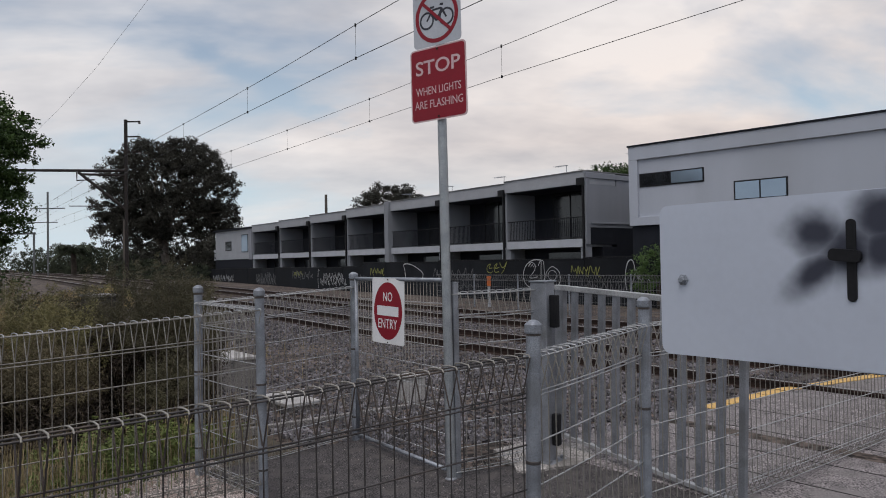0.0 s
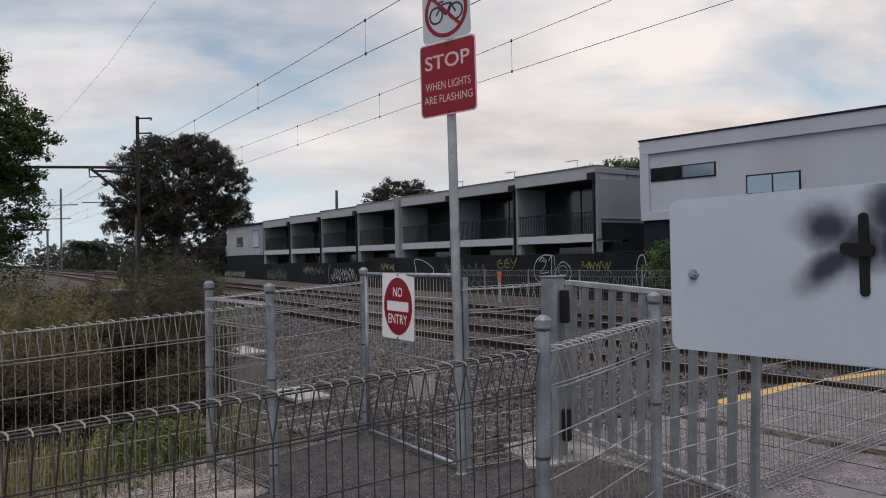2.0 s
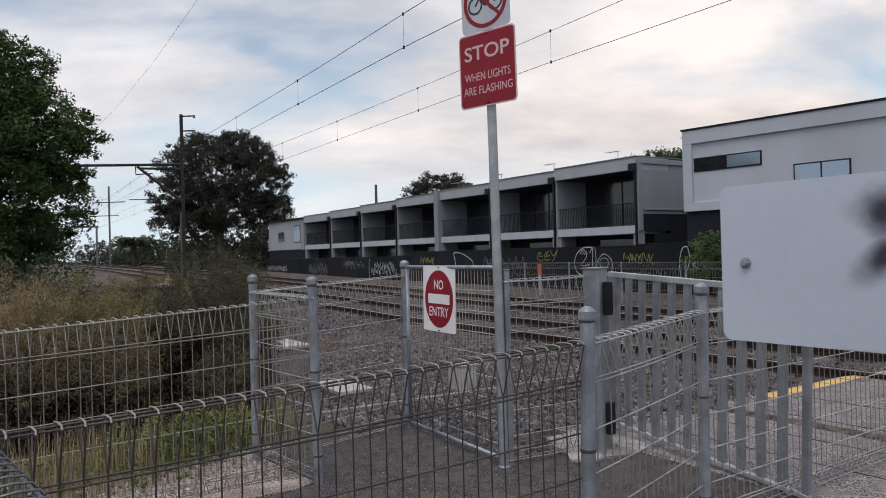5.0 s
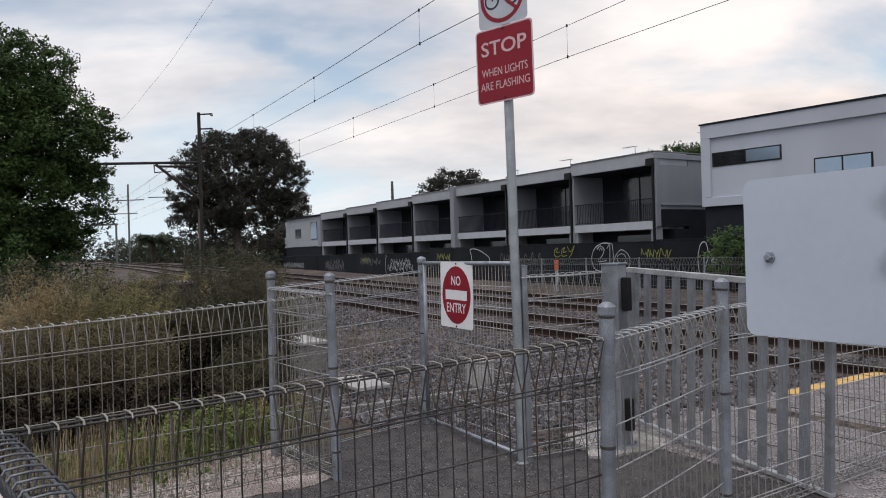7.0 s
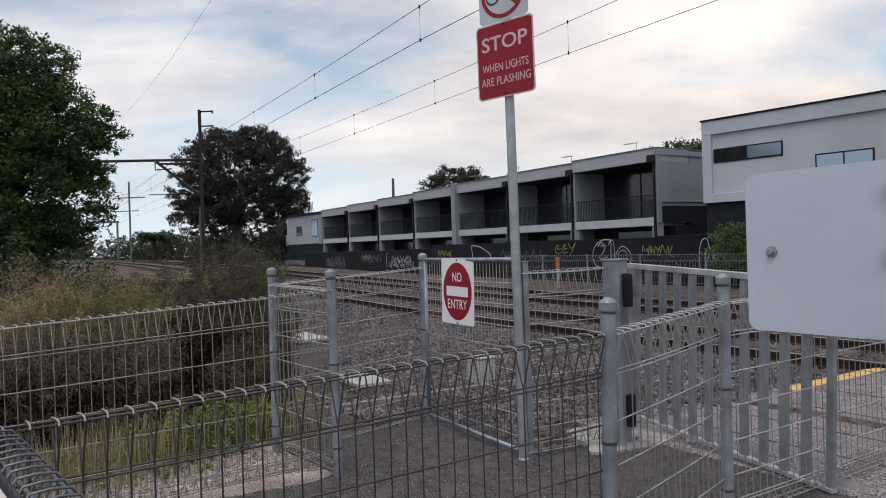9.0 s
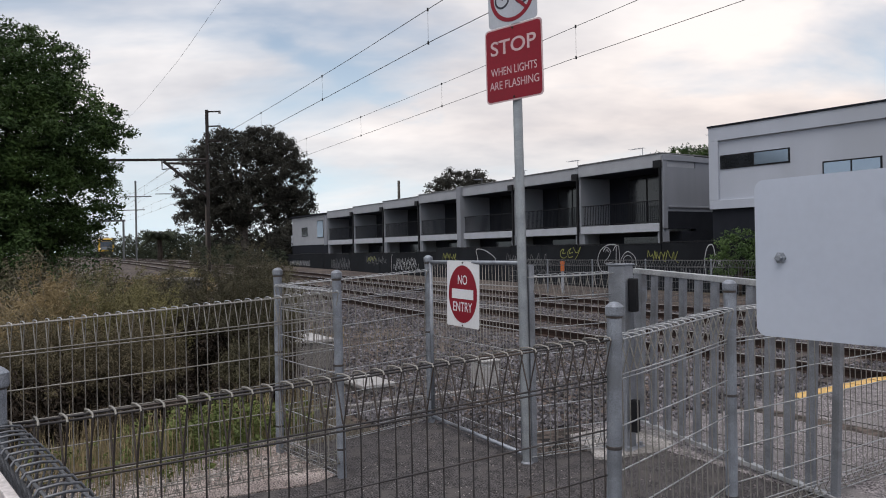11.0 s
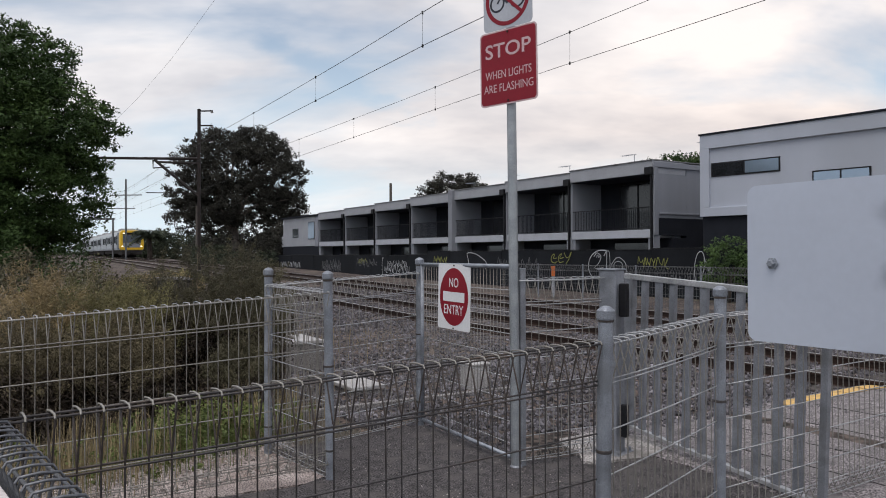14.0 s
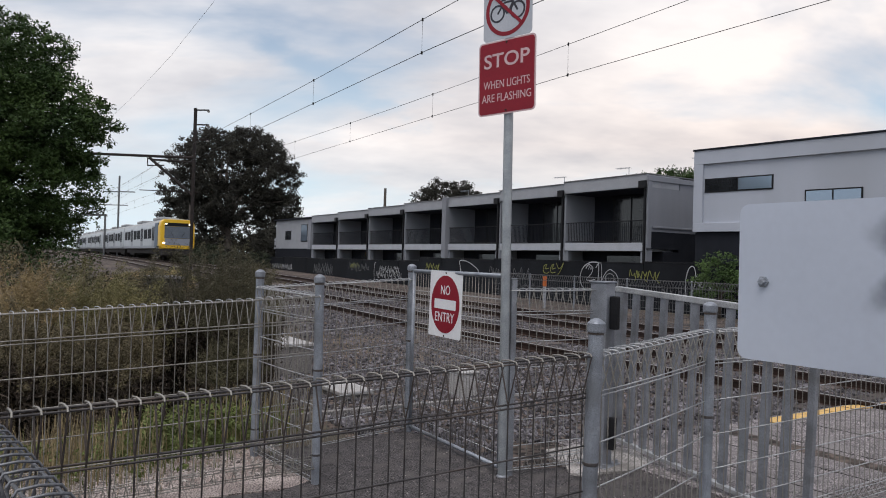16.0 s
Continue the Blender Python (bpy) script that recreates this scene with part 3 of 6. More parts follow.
def rails():
    prof_base = [(-0.07, 0.0), (0.07, 0.0), (0.07, 0.015), (0.012, 0.03), (0.012, 0.105), (0.034, 0.115), (0.034, 0.138), (-0.034, 0.138), (-0.034, 0.115), (-0.012, 0.105), (-0.012, 0.03), (-0.07, 0.015)]
    ss = [-45 + i * 6 for i in range(34)] + [160 + 25 * i for i in range(12)]
    for c in TRACKS:
        track = tagged(empty("railway_track"), "railway track with rusty rails and shiny running tops", "railway track", group="tracks", kind="structure")
        for side in (-0.8, 0.8):
            bm = bmesh.new()
            rows = [[bm.verts.new(line_at(s, c + side + a) + Vector((0, 0, RAIL_Z - 0.14 + z + line_z(s)))) for a, z in prof_base] for s in ss]
            k = len(prof_base)
            for r0, r1 in zip(rows, rows[1:]):
                for i in range(k):
                    bm.faces.new((r0[i], r0[(i + 1) % k], r1[(i + 1) % k], r1[i]))
            bmesh.ops.recalc_face_normals(bm, faces=bm.faces)
            rail = part("rail", bm, RUST, track)
            bm = bmesh.new()
            rows = [[bm.verts.new(line_at(s, c + side + a) + Vector((0, 0, RAIL_Z + z + line_z(s)))) for a, z in ((-0.028, 0), (0.028, 0), (0.022, 0.004), (-0.022, 0.004))] for s in ss]
            for r0, r1 in zip(rows, rows[1:]):
                for i in range(4):
                    bm.faces.new((r0[i], r0[(i + 1) % 4], r1[(i + 1) % 4], r1[i]))
            bmesh.ops.recalc_face_normals(bm, faces=bm.faces)
            part("running_top", bm, RAIL_TOP, rail, "polished steel running surface")
        sl = mesh_of("sleeper", box(-1.3, 1.3, -0.12, 0.12, -0.1, 0.045, 0.012), SLEEPER)
        ang = math.degrees(math.atan2(N.y, N.x))
        for i in range(130):
            s = -28 + i * 0.685
            p = line_at(s, c)
            o = new("sleeper", sl)
            o.parent = track
            o.matrix_basis = pose(p.x, p.y, 0.012 + line_z(s) + random.uniform(-0.008, 0.008), 0, 0, ang + random.uniform(-1.2, 1.2))


# ---- fences ----
def fence_post(x, y, z0, top, r=0.0335, lean=(0, 0)):
    th = empty("fence_post", x, y, z0)
    th.rotation_euler = (radians(lean[0]), radians(lean[1]), 0)
    h = top - z0
    part("post", lathe([(r, 0), (r, h - 0.05)], 16), GALV, th, smooth=False)
    part("cap", lathe([(r * 1.16, h - 0.062), (r * 1.22, h - 0.055), (r * 1.22, h - 0.022), (r * 1.05, h - 0.016), (r * 0.6, h - 0.004), (r * 0.2, h)], 16), GALV, th, "pressed steel dome cap")
    for k in (0.16, 0.55, 0.95):
        part("clamp", lathe([(r * 1.01, h * k), (r * 1.07, h * k + 0.002), (r * 1.07, h * k + 0.014), (r * 1.01, h * k + 0.016)], 12), WIRE_DARK, th, "small wire clamp")
    tagged(th, "round galvanised steel fence post with domed cap", "fence post", group="round fence posts")
    return th


ROLL = 0.046


def wire_loop(at, h):
    """The points of one wire, folded over into the triangular roll at the head; at(across, down) places them."""
    return ([at(0, h - 0.07), at(0, 0.19), at(-ROLL, 0.016)], [at(-ROLL, 0.016), at(-ROLL * 0.84, 0.004), at(0, 0), at(ROLL * 0.84, 0.004), at(ROLL, 0.016)], [at(ROLL, 0.016), at(0.003, 0.18)])


def mesh_panel(a, b, za, zb, h=1.25, wire=0.0033, cross=0.0040, pitch=0.0685, side=1.0, label="", gap=0.03, far=False, mats=None, rows=0.20, skew=0.007):
    """A roll-top wire mesh panel between two posts; za and zb are its top heights."""
    # by default level wires and roll heads take the lit copy
    upright, level, hook = mats or ((WIRE_FAR,) * 3 if far else (WIRE, WIRE_LIT, WIRE_LIT))
    A, B = Vector((*a, 0)), Vector((*b, 0))
    d = (B - A)
    L = d.length
    d.normalize()
    q = Vector((-d.y, d.x, 0)) * side
    th = empty("mesh_fence", A.x, A.y, 0)

    def P(s, off, down):
        top = za + (zb - za) * s / L
        return d * s + q * off + Vector((0, 0, top - down))
    vbm = bmesh.new()
    n = int((L - 2 * gap) / pitch)
    start = (L - n * pitch) / 2
    if not far:
        # one wire with its rolls, shared by all the wires of the panel
        at = lambda off, down: q * off - d * (skew * off / ROLL) + Vector((0, 0, -down))
        up, fold, back = wire_loop(at, h)
        add_tube(vbm, up, wire, 5, cap=False)
        add_tube(vbm, back, wire, 5, cap=False)
        add_tube(vbm, [at(0, h - 0.07), at(-0.03, h - 0.01), at(-0.02, h), at(0.02, h), at(0.03, h - 0.01), at(0, h - 0.08)], wire, 4, cap=False)
        count = len(vbm.faces)
        add_tube(vbm, fold, wire * 1.05, 6, cap=False)
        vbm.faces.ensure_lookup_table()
        # the hook slot; a paler one stands in for sky reflection
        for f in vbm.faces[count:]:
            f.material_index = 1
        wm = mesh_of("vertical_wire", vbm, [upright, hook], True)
        for i in range(n + 1):
            s = start + i * pitch + random.uniform(-0.002, 0.002)
            o = new("vertical_wire", wm)
            o.parent = th
            o.matrix_basis = pose(d.x * s, d.y * s, za + (zb - za) * s / L + random.uniform(-0.0015, 0.0015), random.uniform(-0.2, 0.2), random.uniform(-0.2, 0.2), random.uniform(-3, 3))
    else:
        for i in range(n + 1):
            s = start + i * pitch
            loop = [p for leg in wire_loop(lambda off, down: P(s, off * 1.3, down), h) for p in leg]
            add_tube(vbm, loop, wire, 4, cap=False)
        w = part("far_wire_mesh", vbm, upright, th, smooth=True)
        w["kind"] = "stuff"
    downs = [(0, 0.202), (0, 0.182), (-ROLL * 0.7, 0.015), (ROLL * 0.7, 0.015)]
    k = 0.415
    while k < h - 0.15:
        downs.append((0.0, k))
        k += rows
    downs += [(0, h - 0.07), (0, h - 0.09), (-0.024, h - 0.006), (0.024, h - 0.006)]
    for off, dn in downs:
        sag = random.uniform(0.0, 0.008)
        bow = random.uniform(-0.004, 0.004)
        part("cross_wire", tube([P(0.012, off, dn), P(L * 0.25, off + bow, dn + sag * 0.7), P(L * 0.5, off + bow, dn + sag), P(L * 0.75, off + bow, dn + sag * 0.7), P(L - 0.012, off, dn)], cross, 6), level, th, smooth=True)
    tagged(th, label or "galvanised roll-top wire mesh fence panel between posts", "mesh fence", group="mesh fences")
    return th


P_CORNER, P_NEAR, P_RIGHT = (-1.512, 2.0), (0.385, 3.36), (1.19, 4.40)
P_LEFT, P_FAR, P_MID, P_POLE = (-1.31, 5.29), (-2.0, 5.97), (-0.857, 7.02), (0.04, 5.70)


def fences():
    for (x, y), top, lean in ((P_CORNER, 1.338, (0, 0)), (P_NEAR, 1.402, (0.4, 1.0)), (P_RIGHT, 1.445, (0, 0.4)), (P_LEFT, 1.515, (0, -0.6)), (P_FAR, 1.525, (0, 0.2)),
                              ((4.75, 7.2), 1.46, (0, 0))):
        fence_post(x, y, -0.05, top, lean=lean)
    # grimy wires; the paler heads have sky reflection put into their colour
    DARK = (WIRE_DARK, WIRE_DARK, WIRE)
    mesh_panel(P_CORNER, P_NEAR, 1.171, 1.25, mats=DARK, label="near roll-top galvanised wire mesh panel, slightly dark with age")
    mesh_panel(P_NEAR, P_RIGHT, 1.243, 1.286)
    mesh_panel(P_RIGHT, (4.75, 7.2), 1.284, 1.30)
    mesh_panel((0.45, 0.06), (-1.487, 2.0), 1.172, 1.170, side=-1, mats=(WIRE_STEEL,) * 3, label="roll-top wire mesh panel close by, dull grey steel")
    mesh_panel((-5.2, 3.13), P_LEFT, 1.108, 1.37, h=1.26, skew=0.017, mats=(WIRE, WIRE, WIRE_LIT))
    mesh_panel(P_LEFT, P_FAR, 1.37, 1.39, h=1.36)
    mesh_panel(P_FAR, P_MID, 1.39, 1.465, h=1.42)
    mesh_panel(P_POLE, (0.76, 6.12), 1.44, 1.45, gap=0.06, h=1.4)
    # the far-side fence beyond the tracks
    for i in range(8):
        p, q = line_at(3.5 + 2.4 * i, 16.7), line_at(5.9 + 2.4 * i, 16.7)
        mesh_panel((p.x, p.y), (q.x, q.y), 1.25, 1.25, h=1.27, wire=0.0042, cross=0.0055, pitch=0.10, far=True, label="far roll-top wire mesh panel beyond the tracks")
        fence_post(p.x, p.y, -0.05, 1.27, r=0.024)


def no_entry_gate():
    a, b = Vector((*P_MID, 0)), Vector((*P_POLE, 0))
    d = b - a
    L = d.length - 0.05
    ang = math.atan2(d.y, d.x)
    fence_post(P_MID[0], P_MID[1], -0.05, 1.60, r=0.036)
    g = empty("swing_gate", a.x, a.y, 0, ang)
    z0, z1 = 0.06, 1.535
    for nm, pts in (("stile", [(0.05, 0, z0), (0.05, 0, z1)]), ("stile", [(L, 0, z0), (L, 0, z1)]), ("top_rail", [(0.05, 0, z1), (L, 0, z1)]), ("bottom_rail", [(0.05, 0, z0), (L, 0, z0)])):
        part(nm, tube(pts, 0.017, 10), GALV, g, smooth=True)
    n = int((L - 0.1) / 0.05)
    gw = mesh_of("vertical_wire", tube([(0, 0, z0), (0, 0, z1)], 0.0026, 5), WIRE, True)
    for i in range(n):
        o = new("vertical_wire", gw)
        o.parent = g
        o.location = (0.09 + i * 0.05, 0, 0)
    for i in range(9):
        z = z0 + 0.1 + i * 0.17
        part("cross_wire", tube([(0.05, 0.004, z), (L, 0.004, z)], 0.0038, 6), WIRE_LIT, g, smooth=True)
    tagged(g, "galvanised tube-framed mesh gate, closed, hung on a post", "gate")
    k = empty("gate_stop_post", P_POLE[0] + 0.046, P_POLE[1] + 0.035, -0.05, ang)
    part("post", box(-0.025, 0.025, -0.025, 0.025, 0, 1.56, 0.006), GATE_STEEL, k)
    part("cap", box(-0.027, 0.027, -0.027, 0.027, 1.561, 1.57, 0.003), GATE_STEEL, k)
    tagged(k, "square galvanised gate stop post beside the sign pole", "gate post")
    # the sign wired to the gate
    s = empty("no_entry_sign", a.x + d.x * NE_AT, a.y + d.y * NE_AT, 1.258, ang + radians(6))
    s.rotation_euler.y = radians(1.6)
    s.location += Vector((d.y, -d.x, 0)).normalized() * 0.03
    W, Hh = 0.475, 0.575
    part("board", plate(rounded(W, Hh, 0.02), 0.002), SIGN_WHITE, s)
    disc = part("red_disc", plate(ellipse(0.208, 0.252), 0.0012), SIGN_RED, s, "red oval disc")
    disc.location = (0, -0.0016, 0)
    bar = part("bar", plate(rounded(0.315, 0.085, 0.004), 0.0012), SIGN_WHITE, s, "white bar")
    bar.location = (0, -0.0032, 0)
    lettering("word_no", "NO", 0.135, 0.082, SIGN_WHITE, s, 0, -0.002, 0.125, bold=0.004)
    lettering("word_entry", "ENTRY", 0.28, 0.082, SIGN_WHITE, s, 0, -0.002, -0.112, bold=0.004)
    for z in (0.275, -0.275):
        bo = part("bolt", lathe([(0.008, 0), (0.008, 0.004), (0.004, 0.006)], 10), RUST, s)
        bo.matrix_basis = pose(0, -0.001, z, 90)
    tagged(s, "white sign with a red oval reading NO ENTRY", "sign")


NE_AT = 0.44


def stop_sign():
    x, y = P_POLE
    th = empty("sign_post", x, y, -0.05)
    th.rotation_euler = (0, radians(-0.5), 0)
    part("pole", lathe([(0.036, 0), (0.036, 4.1)], 18), POLE, th, smooth=False)
    part("collar", lathe([(0.046, 0.0), (0.048, 0.02), (0.048, 0.055), (0.039, 0.065)], 18), GATE_STEEL, th, "weathered base collar")
    for z in (2.98, 3.22, 3.5, 3.75):
        part("strap", lathe([(0.039, z), (0.042, z + 0.002), (0.042, z + 0.02), (0.039, z + 0.022)], 16), GALV, th)
    tagged(th, "tall galvanised steel sign pole", "sign post")
    s = empty("stop_sign", x - 0.05, y - 0.05, 3.068)
    W, Hh = 0.535, 0.578
    s.rotation_euler = (0, radians(-0.8), radians(-36))
    part("board", plate(rounded(W, Hh, 0.035), 0.003), SIGN_PINK, s, "faded white sign border")
    f = part("face", plate(rounded(W - 0.024, Hh - 0.024, 0.028), 0.0012), SIGN_RED, s, "red sign face")
    f.location = (0, -0.0016, 0)
    lettering("word_stop", "STOP", 0.425, 0.112, SIGN_PINK, s, 0, -0.002, 0.135, bold=0.012)
    lettering("words_when", "WHEN LIGHTS", 0.43, 0.062, SIGN_PINK, s, 0, -0.002, -0.05, bold=0.0)
    lettering("words_flashing", "ARE FLASHING", 0.46, 0.062, SIGN_PINK, s, 0, -0.002, -0.155, bold=0.0)
    for z in (0.265, -0.262):
        bo = part("bolt", lathe([(0.009, 0), (0.009, 0.004), (0.004, 0.006)], 10), RUST, s)
        bo.matrix_basis = pose(0, -0.002, z, 90)
    tagged(s, "red sign with white border reading STOP WHEN LIGHTS ARE FLASHING", "sign")
    c = empty("no_cycling_sign", x - 0.055, y - 0.05, 3.63)
    c.rotation_euler = (0, radians(-0.8), radians(-36))
    W, Hh = 0.455, 0.54
    # white board, its shade put into a greyer face colour
    part("board", plate(rounded(W, Hh, 0.035), 0.003), SIGN_SHADED, c)
    zc = -0.045
    r = part("red_ring", ring_plate(0.205, 0.205, 0.032, 0, zc, 0.0012), SIGN_RED, c, "red prohibition ring")
    r.location = (0, -0.0016, 0)
    for wx in (-0.094, 0.094):
        wv = part("wheel_symbol", ring_plate(0.07, 0.07, 0.016, wx, zc - 0.02, 0.001, 24), SIGN_BLACK, c, "black bicycle wheel symbol")
        wv.location = (0, -0.0013, 0)
    fr = bmesh.new()
    for p0, p1 in (((-0.078, -0.02), (-0.03, 0.055)), ((-0.03, 0.055), (0.04, 0.055)), ((0.04, 0.055), (0.078, -0.02)), ((-0.045, 0.035), (0.0, -0.03)), ((0.0, -0.03), (0.045, 0.055)), ((0.03, 0.085), (0.055, 0.08)), ((-0.05, 0.075), (-0.015, 0.075))):
        add_tube(fr, [(p0[0], -0.0012, zc + p0[1]), (p1[0], -0.0012, zc + p1[1])], 0.008, 6)
    fo = part("bicycle_symbol", fr, SIGN_BLACK, c, "black bicycle symbol")
    fo.scale = (1.2, 0.2, 1.05)
    sl = part("slash", plate([(-0.15, zc + 0.125), (-0.132, zc + 0.143), (0.148, zc - 0.125), (0.13, zc - 0.143)], 0.0012), SIGN_RED, c, "red diagonal slash")
    sl.location = (0, -0.0034, 0)
    tagged(c, "white sign with a bicycle crossed out in a red ring", "sign")


def picket_gate():
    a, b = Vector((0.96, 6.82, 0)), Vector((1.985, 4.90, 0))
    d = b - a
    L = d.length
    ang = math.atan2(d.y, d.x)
    ph = empty("gate_post", 0.83, 6.14, -0.05, ang + radians(25))
    part("post", box(-0.075, 0.075, -0.075, 0.075, 0, 1.545, 0.008), GATE_STEEL, ph)
    part("cap", box(-0.085, 0.085, -0.085, 0.085, 1.545, 1.558, 0.004), GALV, ph)
    part("base_plate", box(-0.13, 0.13, -0.13, 0.13, 0.055, 0.072, 0.004), GATE_STEEL, ph)
    for sx in (-0.1, 0.1):
        for sy in (-0.1, 0.1):
            part("anchor_bolt", box(sx - 0.012, sx + 0.012, sy - 0.012, sy + 0.012, 0.07, 0.1, 0.003), GATE_STEEL, ph)
    part("latch_box", box(0.077, 0.145, -0.03, 0.03, 1.17, 1.44, 0.01), BLACK_STEEL, ph, "black gate closer")
    part("lower_latch", box(0.077, 0.14, -0.03, 0.03, 0.2, 0.46, 0.01), BLACK_STEEL, ph, "black lower closer")
    tagged(ph, "square galvanised gate post with black closers", "gate post")
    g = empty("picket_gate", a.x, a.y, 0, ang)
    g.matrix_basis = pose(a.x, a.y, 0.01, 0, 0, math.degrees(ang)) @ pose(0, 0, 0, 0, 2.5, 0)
    # rails in the lit wire copy: bright upper faces put into the colour
    part("top_rail", box(0.1, L, -0.03, 0.03, 1.405, 1.45, 0.004), WIRE_LIT, g)
    part("bottom_rail", box(0.1, L, -0.025, 0.025, 0.09, 0.12, 0.004), WIRE_LIT, g)
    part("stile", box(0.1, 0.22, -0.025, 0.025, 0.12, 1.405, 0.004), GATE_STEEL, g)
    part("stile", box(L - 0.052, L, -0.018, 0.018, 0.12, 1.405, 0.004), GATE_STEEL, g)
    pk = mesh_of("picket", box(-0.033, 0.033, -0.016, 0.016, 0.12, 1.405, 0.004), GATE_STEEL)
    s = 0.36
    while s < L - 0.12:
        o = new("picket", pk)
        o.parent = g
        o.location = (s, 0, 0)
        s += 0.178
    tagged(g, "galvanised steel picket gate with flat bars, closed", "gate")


def white_panel():
    """The back of a sheet metal sign standing near the fence."""
    A = Vector((0.655, 2.20, 0))
    d = Vector((PANEL_DIR[0], PANEL_DIR[1], 0)).normalized()
    ang = math.atan2(d.y, d.x)
    s = empty("sheet_metal_sign", A.x, A.y, 1.605, ang)
    W, Hh = 1.09, 0.437
    part("plate", plate(rounded(W, Hh, 0.028, 6, W / 2, 0), 0.003), PANEL, s)
    bo = part("bolt", lathe([(0.017, 0), (0.017, 0.003), (0.011, 0.004), (0.011, 0.012), (0.008, 0.014)], 6), GALV, s)
    bo.matrix_basis = pose(0.077, -0.001, 0.0, 90)
    slot = part("slot_bracket", plate(rounded(0.022, 0.2, 0.0108, 5), 0.006), BLACK_STEEL, s, "black slotted bracket")
    slot.location = (0.542, -0.006, 0.05)
    kn = part("slot_bolt", plate(rounded(0.075, 0.03, 0.012), 0.012), BLACK_STEEL, s, "black painted bolt")
    kn.location = (0.530, -0.018, 0.062)
    kn.rotation_euler = (0, radians(6), 0)
    # dark spray marks over the bracket
    sp = part("spray_mark", plate(rounded(0.62, Hh - 0.004, 0.02, 4, 0.62, 0), 0.0004), spray_cross(), s, "soft black spray-painted cross")
    sp.location = (0, -0.0012, 0)
    part("support", tube([(1.05, 0.035, -1.66), (1.05, 0.035, 0.2)], 0.03, 12), GALV, s, smooth=True)
    tagged(s, "blank back of a sheet metal sign with a black sprayed cross", "sign")


PANEL_DIR = (0.62, -0.785)


def spray_cross():
    """Black overspray with soft edges on the metal, a shape of its own."""
    m = material("sprayed_sheet_metal", (0.53, 0.57, 0.665), (0.48, 0.515, 0.60), 1.6, 0.45, 0.25, 0.0, 40, amount=0.05, stain=(0.58, 0.615, 0.69))
    n, l = m.node_tree.nodes, m.node_tree.links
    p = n["Principled BSDF"]
    src = p.inputs["Base Color"].links[0].from_socket
    tc = n.new("ShaderNodeTexCoord")
    nz = n.new("ShaderNodeTexNoise")
    nz.inputs["Scale"].default_value, nz.inputs["Detail"].default_value = 9.0, 3.0
    l.new(tc.outputs["Object"], nz.inputs["Vector"])
    total = None
    for cx, cz, rot, rx, rz in ((0.53, 0.08, 0, 0.085, 0.075), (0.455, 0.022, 38, 0.10, 0.04), (0.462, 0.118, -12, 0.09, 0.06), (0.61, 0.155, 30, 0.085, 0.07), (0.62, 0.075, 0, 0.075, 0.065)):
        mp = n.new("ShaderNodeMapping")
        mp.vector_type = "TEXTURE"
        mp.inputs["Location"].default_value = (cx, 0, cz)
        mp.inputs["Rotation"].default_value = (0, radians(-rot), 0)
        mp.inputs["Scale"].default_value = (rx, 1, rz)
        l.new(tc.outputs["Object"], mp.inputs[0])
        ln = n.new("ShaderNodeVectorMath")
        ln.operation = "LENGTH"
        l.new(mp.outputs[0], ln.inputs[0])
        ad = n.new("ShaderNodeMath")
        ad.operation = "MULTIPLY_ADD"
        ad.inputs[1].default_value, ad.inputs[2].default_value = 1.1, -0.55
        l.new(nz.outputs["Fac"], ad.inputs[0])
        sm = n.new("ShaderNodeMath")
        l.new(ln.outputs["Value"], sm.inputs[0])
        l.new(ad.outputs[0], sm.inputs[1])
        mr = n.new("ShaderNodeMapRange")
        mr.interpolation_type = "SMOOTHSTEP"
        mr.inputs["From Min"].default_value, mr.inputs["From Max"].default_value = 1.45, 0.25
        l.new(sm.outputs[0], mr.inputs["Value"])
        if total is None:
            total = mr.outputs[0]
        else:
            mx = n.new("ShaderNodeMath")
            mx.operation = "MAXIMUM"
            l.new(total, mx.inputs[0])
            l.new(mr.outputs[0], mx.inputs[1])
            total = mx.outputs[0]
    mix = n.new("ShaderNodeMixRGB")
    mix.inputs[2].default_value = (0.042, 0.045, 0.066, 1)
    l.new(total, mix.inputs[0])
    l.new(src, mix.inputs[1])
    l.new(mix.outputs[0], p.inputs["Base Color"])
    return m


# ---- houses ----
RAILING_DARK = material("dark_railing", (0.014, 0.015, 0.019), (0.009, 0.010, 0.013), 3, 0.6, 0, 0, 30, spec=0.15)
HOUSE_N = 24.6
HOUSE_S0 = 21.7
UNIT = 5.2
H_ANG = math.atan2(U.y, U.x)


